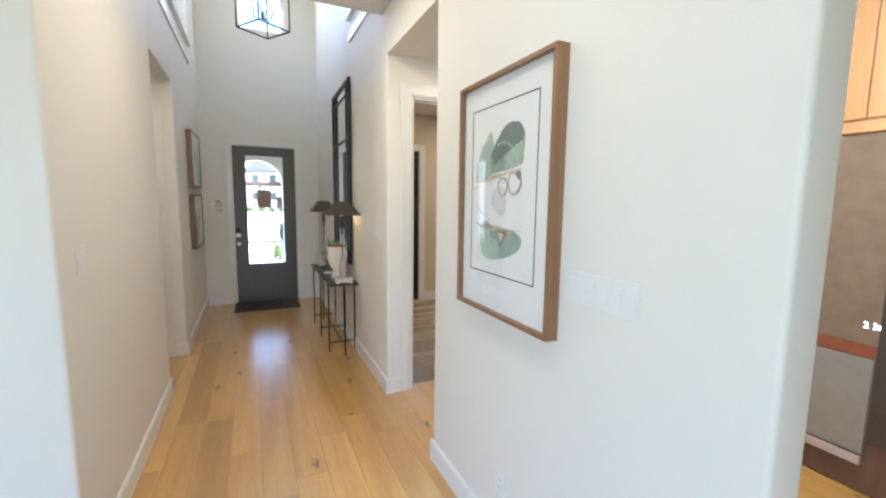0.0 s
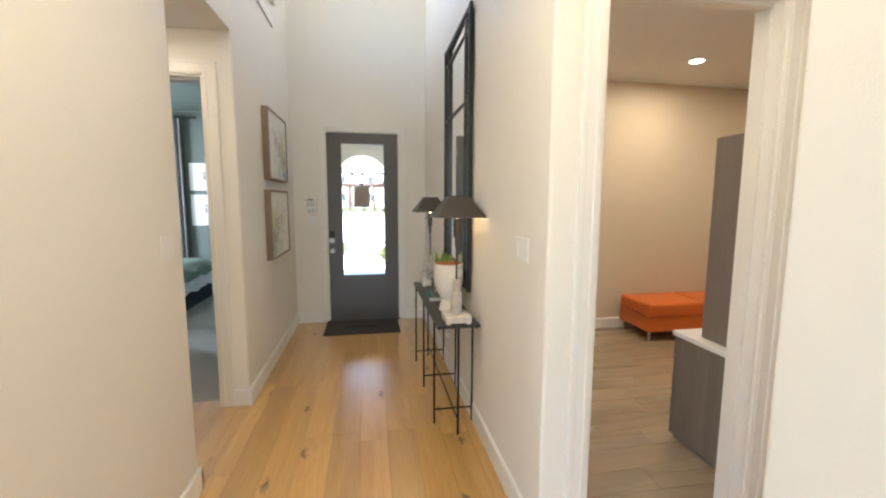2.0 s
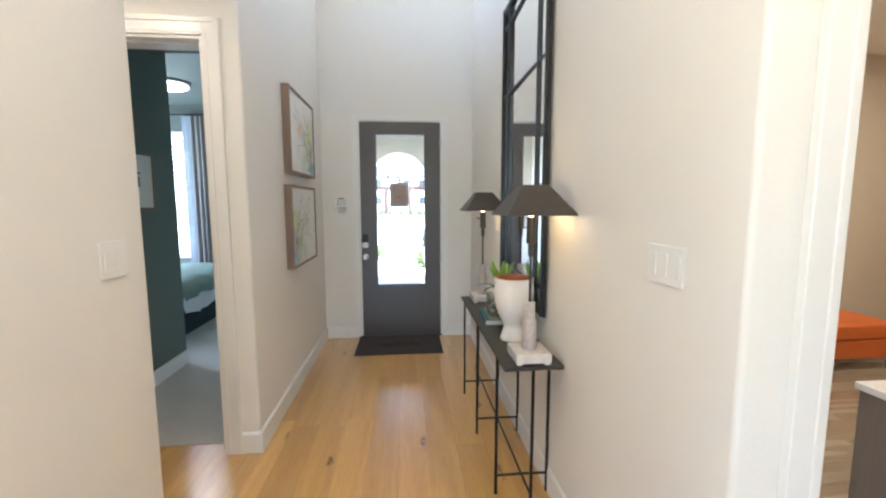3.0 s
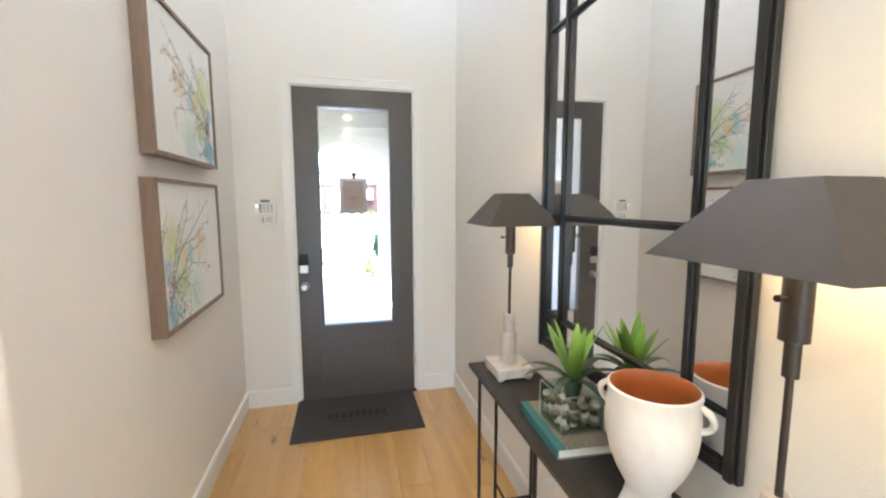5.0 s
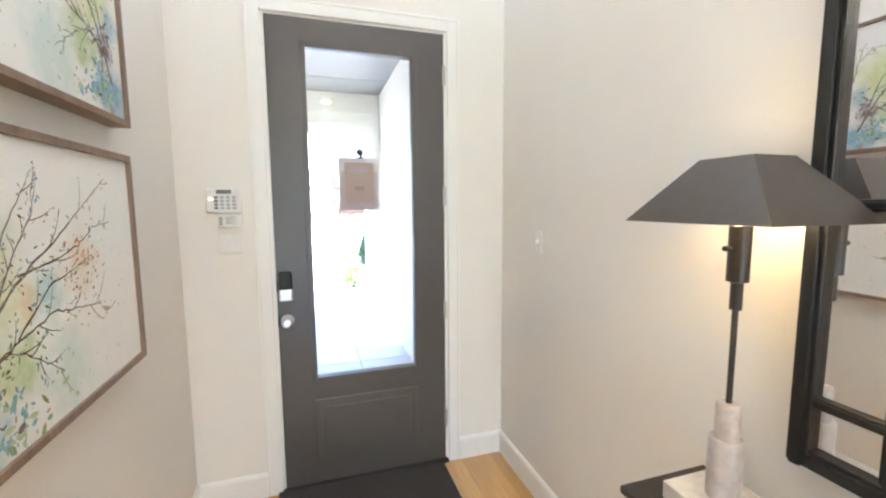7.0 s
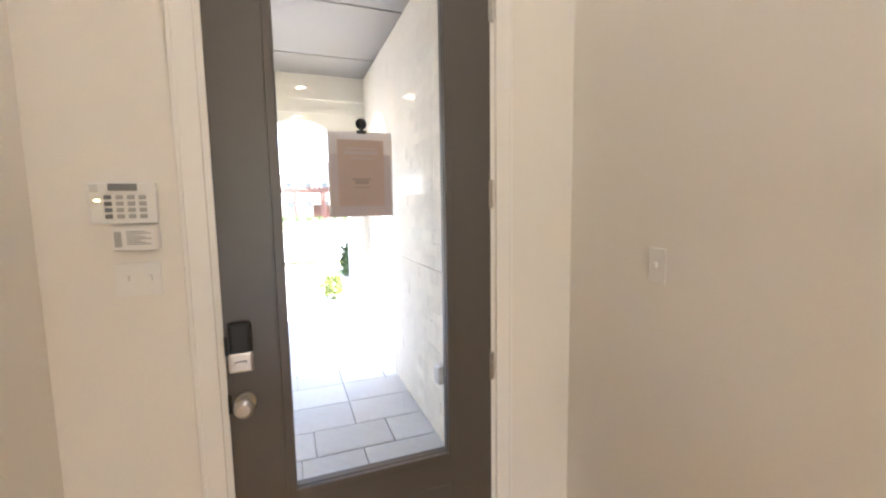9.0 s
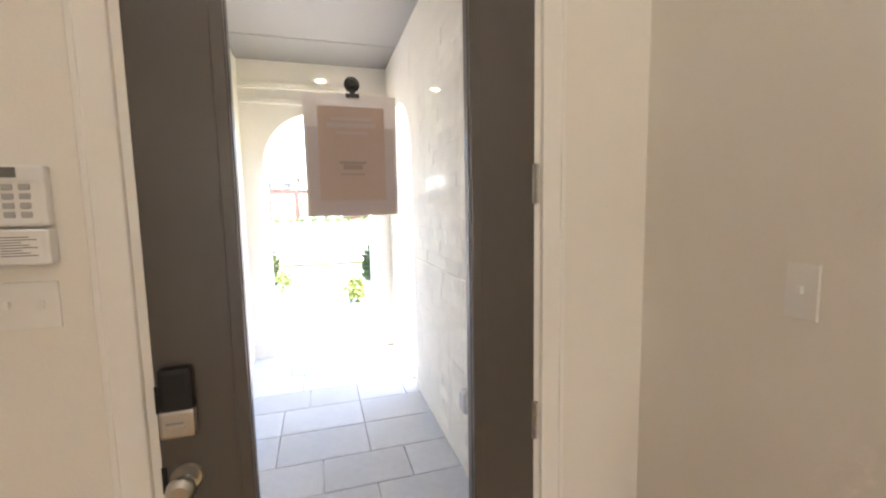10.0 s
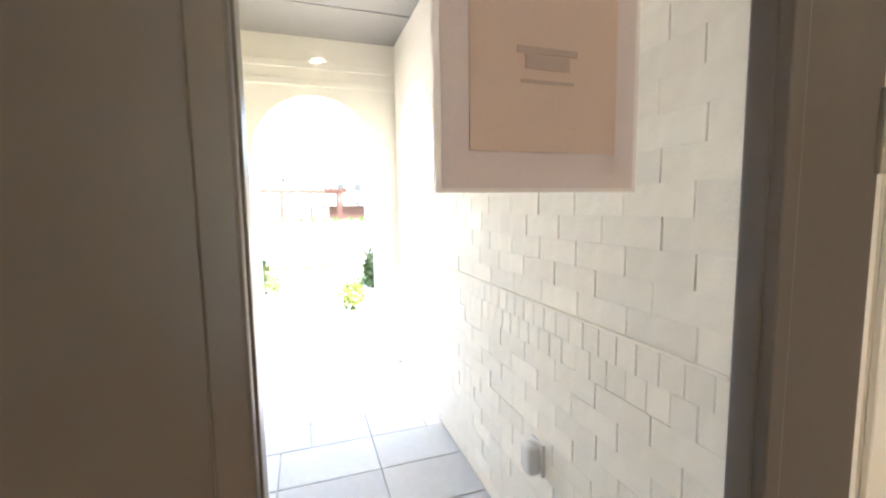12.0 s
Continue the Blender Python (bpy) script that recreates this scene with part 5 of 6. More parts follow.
cord = thing("lamp_cord", 0.80, 6.30, 0.0, "thin white lamp cord hanging under the console", "cord")
part("wire", tube(bmesh.new(), [(0.012 * math.sin(i * 0.5) - 0.004 + 0.012, -0.12 * math.sin(i * 0.21) - 0.02 * math.sin(i * 0.7), 0.765 - i * 0.0215 + 0.05 * math.sin(i * 0.3)) for i in range(21)], 0.0028, 8), PLASTIC, cord)
part("plug", boxes((-0.008, 0.018, -0.05, -0.02, 0.30, 0.33), bevel=0.004), PLASTIC, cord)
plate("x", XR, -1, 6.26, 0.33, 0.072, 0.118, 1, "outlet", "white double wall outlet under the console table")

# ---- lantern ----
lan = thing("lantern_pendant", -0.03, 5.35, 3.30, "square open-frame metal lantern hanging in the foyer", "pendant lamp", turn=34)
s, h = 0.170, 0.55
P = [(-s, -s), (s, -s), (s, s), (-s, s)]
for i in range(4):
    (ax, ay), (bx, by) = P[i], P[(i + 1) % 4]
    part("bottom_bar", tube(bmesh.new(), [(ax, ay, 0.008), (bx, by, 0.008)], 0.008, 6), BRONZE, lan)
    part("top_bar", tube(bmesh.new(), [(ax, ay, h), (bx, by, h)], 0.008, 6), BRONZE, lan)
    part("post", tube(bmesh.new(), [(ax, ay, 0.008), (ax, ay, h)], 0.008, 6), BRONZE, lan)
    part("roof_bar", tube(bmesh.new(), [(ax, ay, h), (0, 0, h + 0.16)], 0.006, 6), BRONZE, lan)
part("rod", tube(bmesh.new(), [(0, 0, 0.13), (0, 0, TOP - 3.30 - 0.02)], 0.006, 8), BRONZE, lan)
part("canopy", lathe(bmesh.new(), [(0.0, TOP - 3.33), (0.06, TOP - 3.325), (0.065, TOP - 3.30), (0.0, TOP - 3.30)], 24), BRONZE, lan)
for k in range(4):
    a = math.pi / 4 + k * math.pi / 2
    arm = part("arm", tube(bmesh.new(), [(0.085 * q * math.cos(a), 0.085 * q * math.sin(a), 0.13 - 0.04 * math.sin(math.pi * q)) for q in [i / 8 for i in range(9)]], 0.005, 6), BRONZE, lan)
    part("candle", lathe(bmesh.new(), [(0.0, 0.13), (0.011, 0.13), (0.011, 0.215), (0.0, 0.215)], 14, 0.085 * math.cos(a), 0.085 * math.sin(a)), PLASTIC, arm, "white candle sleeve")
    part("candle_bulb", lathe(bmesh.new(), [(0.0, 0.215), (0.010, 0.225), (0.013, 0.245), (0.006, 0.275), (0.0, 0.285)], 12, 0.085 * math.cos(a), 0.085 * math.sin(a)), glow("candle_bulb", (1.0, 0.8, 0.55), 2.5), arm, "clear candle bulb", smooth=True)

# ---- recessed lights: one seen over the ottomans, the others unseen and added ----
def downlight(x, y, z, watts, colour, label="round recessed ceiling light, lit; seen over the ottomans, added elsewhere"):
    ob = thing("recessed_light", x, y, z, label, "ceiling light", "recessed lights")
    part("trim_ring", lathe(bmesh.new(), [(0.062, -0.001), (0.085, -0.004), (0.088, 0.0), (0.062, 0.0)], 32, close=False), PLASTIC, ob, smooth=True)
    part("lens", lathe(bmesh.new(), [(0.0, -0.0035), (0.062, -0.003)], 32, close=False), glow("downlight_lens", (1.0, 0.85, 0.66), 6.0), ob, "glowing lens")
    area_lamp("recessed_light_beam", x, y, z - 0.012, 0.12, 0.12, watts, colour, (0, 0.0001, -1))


# unseen pair, added to brighten the near hall
downlight(0.0, 3.45, LOW, HALL_FILL_W, WARM)
downlight(0.0, 1.6, LOW, HALL_FILL_W * 0.5, SOFT)
# unseen, put here for the warm tone of the recess floors
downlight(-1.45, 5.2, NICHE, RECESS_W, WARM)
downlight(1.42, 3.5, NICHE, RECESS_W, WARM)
downlight(3.42, 6.35, 3.05, STUDY_W, WARM)
# two more study lights out of view, added as fill
downlight(1.75, 5.6, 3.05, STUDY_W, WARM)
downlight(4.6, 5.2, 3.05, STUDY_W, WARM)
# unseen kitchen light, added to lift the dark oven wall
downlight(1.9, 1.75, LOW, HALL_FILL_W * 4.0, SOFT)

# ---- study ----
def ottoman(x, y, label):
    """A low square leather cube with a seamed cushion on short metal legs."""
    ob = thing("ottoman", x, y, 0.0, label, "ottoman", "study ottomans")
    w, d = 0.355, 0.28
    part("body", boxes((-w, w, -d, d, 0.115, 0.285), bevel=0.012), ORANGE, ob)
    part("cushion", box(bmesh.new(), -w - 0.004, w + 0.004, -d - 0.004, d + 0.004, 0.287, 0.445, 0.035, 4), ORANGE, ob, smooth=True)
    part("seam", boxes((-w - 0.005, w + 0.005, -d - 0.005, d + 0.005, 0.283, 0.289), bevel=0.002), ORANGE, ob)
    for sx in (-1, 1):
        for sy in (-1, 1):
            part("leg", lathe(bmesh.new(), [(0.0, 0.0), (0.014, 0.0), (0.016, 0.012), (0.016, 0.12), (0.0, 0.12)], 16, sx * (w - 0.04), sy * (d - 0.04)), STEEL, ob, "short polished metal leg", smooth=True)
    return ob


ott = ottoman(3.575, 6.845, "low orange leather ottoman against the study wall")
copy_thing(ott, pose(4.305, 6.845, 0.0))
desk = thing("desk", 2.11, 4.21, 0.0, "greige laminate desk end with a white top", "desk")
part("side_panel", boxes((0.0, 0.03, 0.0, 0.62, 0.03, 0.718), bevel=0.002), GREIGE, desk)
part("front_panel", boxes((0.03, 1.1, 0.585, 0.615, 0.03, 0.718), bevel=0.002), GREIGE, desk)
part("plinth", boxes((0.02, 1.1, 0.0, 0.60, 0.0, 0.03)), GREYPLASTIC, desk)
part("top", boxes((-0.012, 1.14, 0.0, 0.635, 0.719, 0.752), bevel=0.003), WHITETOP, desk, "white top")
cab = thing("tall_cabinet", 2.165, 4.21, 0.753, "tall greige laminate cabinet standing on the desk", "cabinet")
part("body", boxes((0.0, 1.0, 0.0, 0.445, 0.0, 1.25), bevel=0.003), GREIGE, cab)
part("door", boxes((0.004, 0.497, 0.446, 0.464, 0.004, 1.246), bevel=0.002), GREIGE, cab)
part("door", boxes((0.503, 0.996, 0.446, 0.464, 0.004, 1.246), bevel=0.002), GREIGE, cab)
shut = structure(link("door_study_glass", ring(bmesh.new(), 1.452, 2.308, 0.01, 2.466, 0.10, 7.19, 7.235), BLACKWOOD), "dark framed glass door with open white blinds", "glass door")
pn = part("pane", boxes((1.55, 2.21, 7.212, 7.218, 0.11, 2.367)), PANE, shut)
pn.visible_shadow = False
part("kick_panel", boxes((1.55, 2.21, 7.195, 7.23, 0.11, 1.05), bevel=0.003), BLACKWOOD, shut)
slat = None
for k in range(26):
    bm = bmesh.new()
    box(bm, -0.325, 0.325, -0.022, 0.022, -0.0015, 0.0015)
    if slat is None:
        slat = part("slat", bm, PLASTIC, shut)
    else:
        bm.free()
        o = slat.copy()
        scene.collection.objects.link(o)
    (slat if k == 0 else o).matrix_basis = pose(1.88, 7.165, 1.09 + k * 0.048, 28, 0, 0)

# ---- bedroom ----
COMFORT = material("sage_comforter", (0.20, 0.27, 0.23), 0.9, spread=0.12, scale=9, bump=0.5, bump_scale=60)
SHEET = material("white_bed_sheet", (0.72, 0.74, 0.76), 0.9, spread=0.05, scale=9, bump=0.4, bump_scale=40)
NAVY = material("dark_teal_bed_skirt", (0.018, 0.035, 0.045), 0.9, spread=0.2, scale=14, bump=0.4, bump_scale=200)
bed = thing("bed", -3.6, 9.05, 0.0, "made bed with sage comforter, white sheet and dark skirt", "bed")
part("skirt", boxes((-1.0, 1.02, -0.86, 0.86, 0.004, 0.30), bevel=0.01), NAVY, bed, "dark teal fabric base")
part("mattress", box(bmesh.new(), -1.0, 1.03, -0.87, 0.87, 0.30, 0.56, 0.05, 4), SHEET, bed, smooth=True)


def drape(bm, hem, top, over, seed):
    """Bedding that lies on the mattress and hangs over its foot and sides in folds."""
    rnd = random.Random(seed)
    ph = [rnd.uniform(0, 6.28) for _ in range(5)]
    us = np.linspace(-1, 1, 60)
    vs = [(-1.0, top, 0), (-0.5, top + 0.01, 0), (0.3, top + 0.015, 0), (0.9, top + 0.01, 0), (1.0, top - 0.02, 0), (1.06 + over, top - 0.07, 0.3), (1.08 + over, (top + hem) / 2, 0.8), (1.10 + over, hem, 1.0)]
    prev = None
    for x, z, f in vs:
        row = []
        for u in us:
            fold = math.sin(u * 17 + ph[0]) + 0.6 * math.sin(u * 31 + ph[1])
            lump = 0.012 * math.sin(u * 6 + x * 4 + ph[2]) + 0.008 * math.sin(u * 11 - x * 7 + ph[3])
            side = max(0.0, abs(u) - 0.9) / 0.1
            row.append(bm.verts.new((x + f * 0.018 * fold, u * (0.90 + over), z + lump * (1 - f) - side * 0.16 * (1 - f) + f * 0.02 * math.sin(u * 9 + ph[4]))))
        if prev:
            for i in range(len(us) - 1):
                bm.faces.new((prev[i], prev[i + 1], row[i + 1], row[i]))
        prev = row
    return bm


part("sheet", drape(bmesh.new(), 0.27, 0.585, 0.0, 3), SHEET, bed, "white sheet hanging in folds", smooth=True)
part("comforter", drape(bmesh.new(), 0.46, 0.64, 0.012, 8), COMFORT, bed, "rumpled sage green comforter", smooth=True)

win = structure(link("window_bedroom", ring(bmesh.new(), -4.95, -3.93, 0.54, 2.9, 0.075, 11.45, 11.53), TRIM), "white framed bedroom window with open louvre shutters", "window")
part("shutter_stile", boxes((-4.46, -4.42, 11.46, 11.50, 0.615, 2.825), (-4.875, -4.005, 11.46, 11.50, 1.37, 1.46)), TRIM, win)
first = None
for a, b in ((-4.875, -4.46), (-4.42, -4.005)):
    for k in range(23):
        z = 0.66 + k * 0.094
        if abs(z - 1.415) < 0.07:
            continue
        if first is None:
            first = part("louvre", boxes((-0.2, 0.2, -0.043, 0.043, -0.004, 0.004), bevel=0.002), TRIM, win)
            o = first
        else:
            o = first.copy()
            scene.collection.objects.link(o)
        o.matrix_basis = pose((a + b) / 2, 11.48, z, 57, 0, 0)
CURT = material("grey_taupe_curtain", (0.17, 0.165, 0.155), 0.95, spread=0.1, scale=14, bump=0.4, bump_scale=300)
SHEER = material("white_sheer_curtain", (0.62, 0.66, 0.70), 0.9, spread=0.05, scale=10)
for nm, x0, x1, m, lb in (("curtain", -3.90, -3.50, CURT, "grey pinch-pleated curtain beside the bedroom window"), ("sheer_curtain", -4.02, -3.86, SHEER, "white sheer curtain at the bedroom window edge")):
    ob = thing(nm, x0, 11.38, 0.02, lb, "curtain")
    bm, prev = bmesh.new(), None
    n = 40
    for i in range(n + 1):
        u = i / n
        y = 0.03 * math.sin(u * math.pi * 2 * 5) + 0.008 * math.sin(u * 41)
        col = [bm.verts.new((u * (x1 - x0), y * (0.6 + 0.4 * (1 - z / 3.1)), z)) for z in (0.0, 0.8, 1.6, 2.4, 3.15)]
        if prev:
            for k in range(4):
                bm.faces.new((prev[k], col[k], col[k + 1], prev[k + 1]))
        prev = col
    part("panel", bm, m, ob, smooth=True)
rod = thing("curtain_rod", -4.2, 11.38, 3.17, "black metal curtain rod above the bedroom window", "curtain rod")
part("pole", tube(bmesh.new(), [(-0.95, 0, 0.02), (0.95, 0, 0.02)], 0.014, 12), BLACK, rod)
for x in (-0.97, 0.97):
    part("finial", lathe(bmesh.new(), [(0.0, -0.005), (0.02, 0.005), (0.026, 0.02), (0.02, 0.038), (0.0, 0.045)], 14, x, 0), BLACK, rod, smooth=True)
for x in (-0.8, 0.8):
    part("bracket", boxes((x - 0.01, x + 0.01, 0.0, 0.12, 0.0, 0.02)), BLACK, rod)


def small_picture(name, axis, x, y, z, w, h, frame_mat, label):
    """A flat framed sheet with a little line of print."""
    ob = thing(name, x, y, z, label, "framed picture", "bedroom pictures", 0 if axis == "y" else 90)
    for r in ((0, w, -0.025, 0, 0, 0.016), (0, w, -0.025, 0, h - 0.016, h), (0, 0.016, -0.025, 0, 0.016, h - 0.016), (w - 0.016, w, -0.025, 0, 0.016, h - 0.016)):
        part("frame_rail", boxes(r, bevel=0.0015), frame_mat, ob)
    part("sheet", boxes((0.016, w - 0.016, -0.014, -0.002, 0.016, h - 0.016)), PAPER, ob)
    part("printed_mark", boxes((w * 0.47, w * 0.53, -0.0155, -0.0138, h * 0.40, h * 0.58), (w * 0.44, w * 0.56, -0.0155, -0.0138, h * 0.62, h * 0.66)), GREYPLASTIC, ob)
    return ob


small_picture("white_print", "y", -3.44, 11.5, 1.80, 0.55, 0.54, TRIM, "upper white framed print on the sage wall")
small_picture("white_print", "y", -3.44, 11.5, 1.10, 0.55, 0.62, TRIM, "lower white framed print on the sage wall")
small_picture("walnut_framed_print", "x", -2.12, 6.62, 1.52, 0.39, 0.46, BARNWOOD, "brown framed print on the dark green wall")
fl = thing("flush_ceiling_light", -3.4, 9.87, 3.36, "round white flush ceiling light, lit", "ceiling light")
part("base_ring", lathe(bmesh.new(), [(0.0, 0.0), (0.27, 0.0), (0.275, -0.02), (0.25, -0.045), (0.0, -0.045)], 40), STEEL, fl, smooth=True)
part("diffuser", lathe(bmesh.new(), [(0.245, -0.045), (0.235, -0.075), (0.18, -0.098), (0.0, -0.108)], 40, close=False), glow("flush_diffuser", (1.0, 0.93, 0.82), 0.9), fl, "glowing diffuser", smooth=True)
area_lamp("flush_light", -3.4, 9.87, 3.23, 0.4, 0.4, BED_W, SOFT, (0, 0.0001, -1))

# ---- kitchen oven wall ----
MAPLE = wood("honey_maple_cabinet", (0.50, 0.30, 0.135), (0.38, 0.21, 0.085), 0.4, "Z", 0.04, 6)
STAIN = wood("dark_stained_base_cabinet", (0.15, 0.075, 0.045), (0.10, 0.048, 0.03), 0.4, "Z", 0.04, 6)
OVENGLASS = material("dark_oven_glass", (0.17, 0.125, 0.085), 0.16, spread=0.2, scale=3)
ov = thing("oven_cabinet", 3.0, 1.0, 0.0, "honey maple tall oven cabinet with a crown trim", "kitchen cabinet")
part("body", boxes((0.02, 0.62, 0.0, 1.9, 0.0, 2.9)), MAPLE, ov)
part("upper_door", boxes((0.0, 0.019, 0.01, 0.945, 2.165, 2.88), bevel=0.004), MAPLE, ov)
part("upper_door", boxes((0.0, 0.019, 0.955, 1.89, 2.165, 2.88), bevel=0.004), MAPLE, ov)
part("trim_rail", boxes((-0.012, 0.02, 0.0, 1.9, 2.085, 2.15), bevel=0.005), MAPLE, ov)
part("base_panel", boxes((0.0, 0.014, 0.0, 1.9, 0.0, 0.30), bevel=0.003), STAIN, ov, "dark stained base")
oven = thing("wall_oven", 2.985, 1.3, 0.31, "built-in wall oven with dark glass and a lit clock", "oven")
part("fascia", boxes((0.0, 0.03, 0.0, 1.3, 0.0, 1.76), bevel=0.004), OVENGLASS, oven)
part("red_strip", boxes((-0.006, 0.0, 0.47, 1.28, 0.495, 0.572), bevel=0.002), material("red_brown_panel", (0.20, 0.06, 0.03), 0.3, spread=0.2, scale=6), oven, "red-brown strip under the clock")
part("side_stile", boxes((-0.010, 0.0, 0.35, 0.47, 0.0, 1.74), bevel=0.003), material("dark_oven_stile", (0.05, 0.04, 0.034), 0.25, spread=0.15, scale=5), oven, "dark stile")
part("lower_door", boxes((-0.012, 0.0, 0.478, 1.28, -0.08, 0.49), bevel=0.004), material("grey_steel_door", (0.30, 0.31, 0.30), 0.3, 0.6, spread=0.1, scale=5), oven, "grey steel lower door")
part("ledge", boxes((-0.03, 0.0, 0.478, 1.28, -0.14, -0.09), bevel=0.006), material("pale_ledge", (0.42, 0.33, 0.27), 0.4, spread=0.1, scale=8), oven, "pale ledge under the door")
clock = new("clock_digits", text_mesh("2 36", 0.05))
clock.parent = oven
clock.data.materials.append(glow("clock_glow", (0.9, 0.95, 1.0), 1.2))
clock.matrix_basis = Matrix.Translation((-0.003, 0.50, 0.68)) @ Matrix(((0, 0, -1, 0), (-1, 0, 0, 0), (0, 1, 0, 0), (0, 0, 0, 1)))

# ---- beyond the porch ----
# no patio is known; slab added to block sun at the living room window
structure(slab("roof_patio", "z", 3.0, 3.15, -6.0, 3.0, -9.0, -4.2, FARROOF), "unseen slab added to keep sun out of the living room", "roof")
structure(slab("pavement", "z", -0.36, -0.30, -1.3, 1.5, 13.0, 21.0, CONCRETE), "pale concrete walk outside the porch", "pavement")
structure(slab("driveway", "z", -0.35, -0.304, -14.0, -1.3, 13.6, 20.0, CONCRETE), "pale concrete drive beside the walk", "pavement")
structure(slab("patio", "z", -0.35, -0.306, 1.5, 12.0, 13.0, 20.0, CONCRETE), "pale concrete paving beside the walk", "pavement")
bm = bmesh.new()
v = [bm.verts.new(p) for p in ((-30, 21, -0.21), (30, 21, -0.21), (30, 33, 0.30), (-30, 33, 0.30))]
bm.faces.new(v)
structure(link("road", bm, CONCRETE), "pale sunlit concrete street", "road")
# unseen slabs, added to cut sun and sky light through the high windows
structure(slab("eave_east", "z", 5.10, 5.3, 0.96, 2.9, 3.0, 9.0, FARROOF), "unseen slab added to keep sun and sky off the high windows", "roof")
structure(slab("eave_west", "z", 5.10, 5.3, -3.0, -0.995, 3.0, 9.0, FARROOF), "unseen slab added to keep sun and sky off the high windows", "roof")


def leafy(bm, cx, cy, cz, rx, ry, rz, count, size, seed, upright=0.0):
    """Many small leaves scattered through an uneven crown."""
    rnd = random.Random(seed)
    for _ in range(count):
        a, b, r = rnd.uniform(0, 6.283), math.acos(rnd.uniform(-1, 1)), rnd.uniform(0.35, 1.05) ** 0.6
        k = 1 + 0.25 * math.sin(3 * a + seed) + 0.15 * math.sin(5 * b + seed)
        p = Vector((cx + rx * r * k * math.sin(b) * math.cos(a), cy + ry * r * k * math.sin(b) * math.sin(a), cz + rz * r * k * math.cos(b)))
        d = Vector((rnd.gauss(0, 1), rnd.gauss(0, 1), rnd.gauss(0, 1) + upright)).normalized()
        s = d.cross(Vector((rnd.gauss(0, 1), rnd.gauss(0, 1), rnd.gauss(0, 1)))).normalized()
        L, W = size * rnd.uniform(0.7, 1.4), size * 0.28
        bm.faces.new([bm.verts.new(p), bm.verts.new(p + d * L * 0.5 + s * W), bm.verts.new(p + d * L), bm.verts.new(p + d * L * 0.5 - s * W)])
    return bm


FOLIAGE = material("green_foliage", (0.06, 0.12, 0.035), 0.6, spread=0.3, scale=20)
LIME = material("lime_foliage", (0.14, 0.19, 0.03), 0.6, spread=0.25, scale=20)
POT = material("white_glazed_planter", (0.70, 0.70, 0.68), 0.4, spread=0.03, scale=6)
SOIL = material("dark_soil", (0.03, 0.022, 0.016), 0.95, spread=0.3, scale=40)


def tall_planter(x, y, label, seed, plant_mat, twigs):
    ob = thing("tall_planter", x, y, -0.14, label, "planter", "porch planters")
    part("pot", lathe(bmesh.new(), [(0.0, 0.0), (0.105, 0.0), (0.112, 0.02), (0.172, 0.66), (0.188, 0.685), (0.188, 0.71), (0.165, 0.712), (0.158, 0.66), (0.0, 0.65)], 40), POT, ob, smooth=True)
    part("soil", lathe(bmesh.new(), [(0.0, 0.668), (0.156, 0.664)], 24, close=False), SOIL, ob)
    sh = thing("potted_shrub", x, y, 0.525, "leafy green shrub growing in a tall white planter", "shrub")
    bm = bmesh.new()
    rnd = random.Random(seed)
    for k in range(twigs):
        a = rnd.uniform(0, 6.28)
        tube(bm, [(0.03 * math.cos(a), 0.03 * math.sin(a), 0.0), (0.08 * math.cos(a), 0.08 * math.sin(a), 0.3), (0.13 * math.cos(a), 0.13 * math.sin(a), rnd.uniform(0.5, 0.8))], 0.005, 5, 0.002)
    part("stem", bm, SOIL, sh)
    bm = leafy(bmesh.new(), 0, 0, 0.24, 0.19, 0.19, 0.26, 700, 0.07, seed, 1.6)
    leafy(bm, 0, 0, 0.62, 0.12, 0.12, 0.26, 120, 0.05, seed + 1, 0.8)
    part("leaves", bm, plant_mat, sh)


tall_planter(0.62, 12.72, "tall tapered white planter outside the arch", 3, FOLIAGE, 7)
tall_planter(-0.82, 12.72, "tall tapered white planter outside the arch", 9, LIME, 5)
for x, y, m, sd, lb in ((0.55, 15.2, LIME, 31, "lime green shrub beside the walk"), (-0.95, 16.8, LIME, 33, "low lime green shrub beside the walk"), (1.0, 16.4, FOLIAGE, 37, "green shrub beside the walk")):
    sh = thing("garden_shrub", x, y, -0.32, lb, "shrub", "garden shrubs")
    part("stem", tube(bmesh.new(), [(0, 0, 0), (0.01, 0.01, 0.2)], 0.012, 6), SOIL, sh)
    part("leaves", leafy(bmesh.new(), 0, 0, 0.26, 0.24, 0.24, 0.22, 600, 0.08, sd, 1.0), m, sh)
rnd = random.Random(77)
for k in range(16):
    sh = thing("verge_shrub", -7 + k * 0.95 + rnd.uniform(-0.2, 0.2), 42.5 + rnd.uniform(-0.6, 0.6), 0.45, "small rounded shrub along the far verge", "shrub", "verge shrubs")
    part("leaves", leafy(bmesh.new(), 0, 0, 0.22, 0.28, 0.28, 0.22, 90, 0.16, k + 50, 0.6), FOLIAGE, sh)

perg = thing("pergola", -0.7, 46.0, 0.52, "red-brown timber pergola across the street", "pergola")
for x in (-3.6, -1.2, 1.2, 3.6):
    for y in (-1.6, 1.6):
        part("post", boxes((x - 0.11, x + 0.11, y - 0.11, y + 0.11, 0, 2.5), bevel=0.01), REDWOOD, perg)
for y in (-1.6, 1.6):
    part("beam", boxes((-4.2, 4.2, y - 0.09, y + 0.09, 2.45, 2.72), bevel=0.01), REDWOOD, perg)
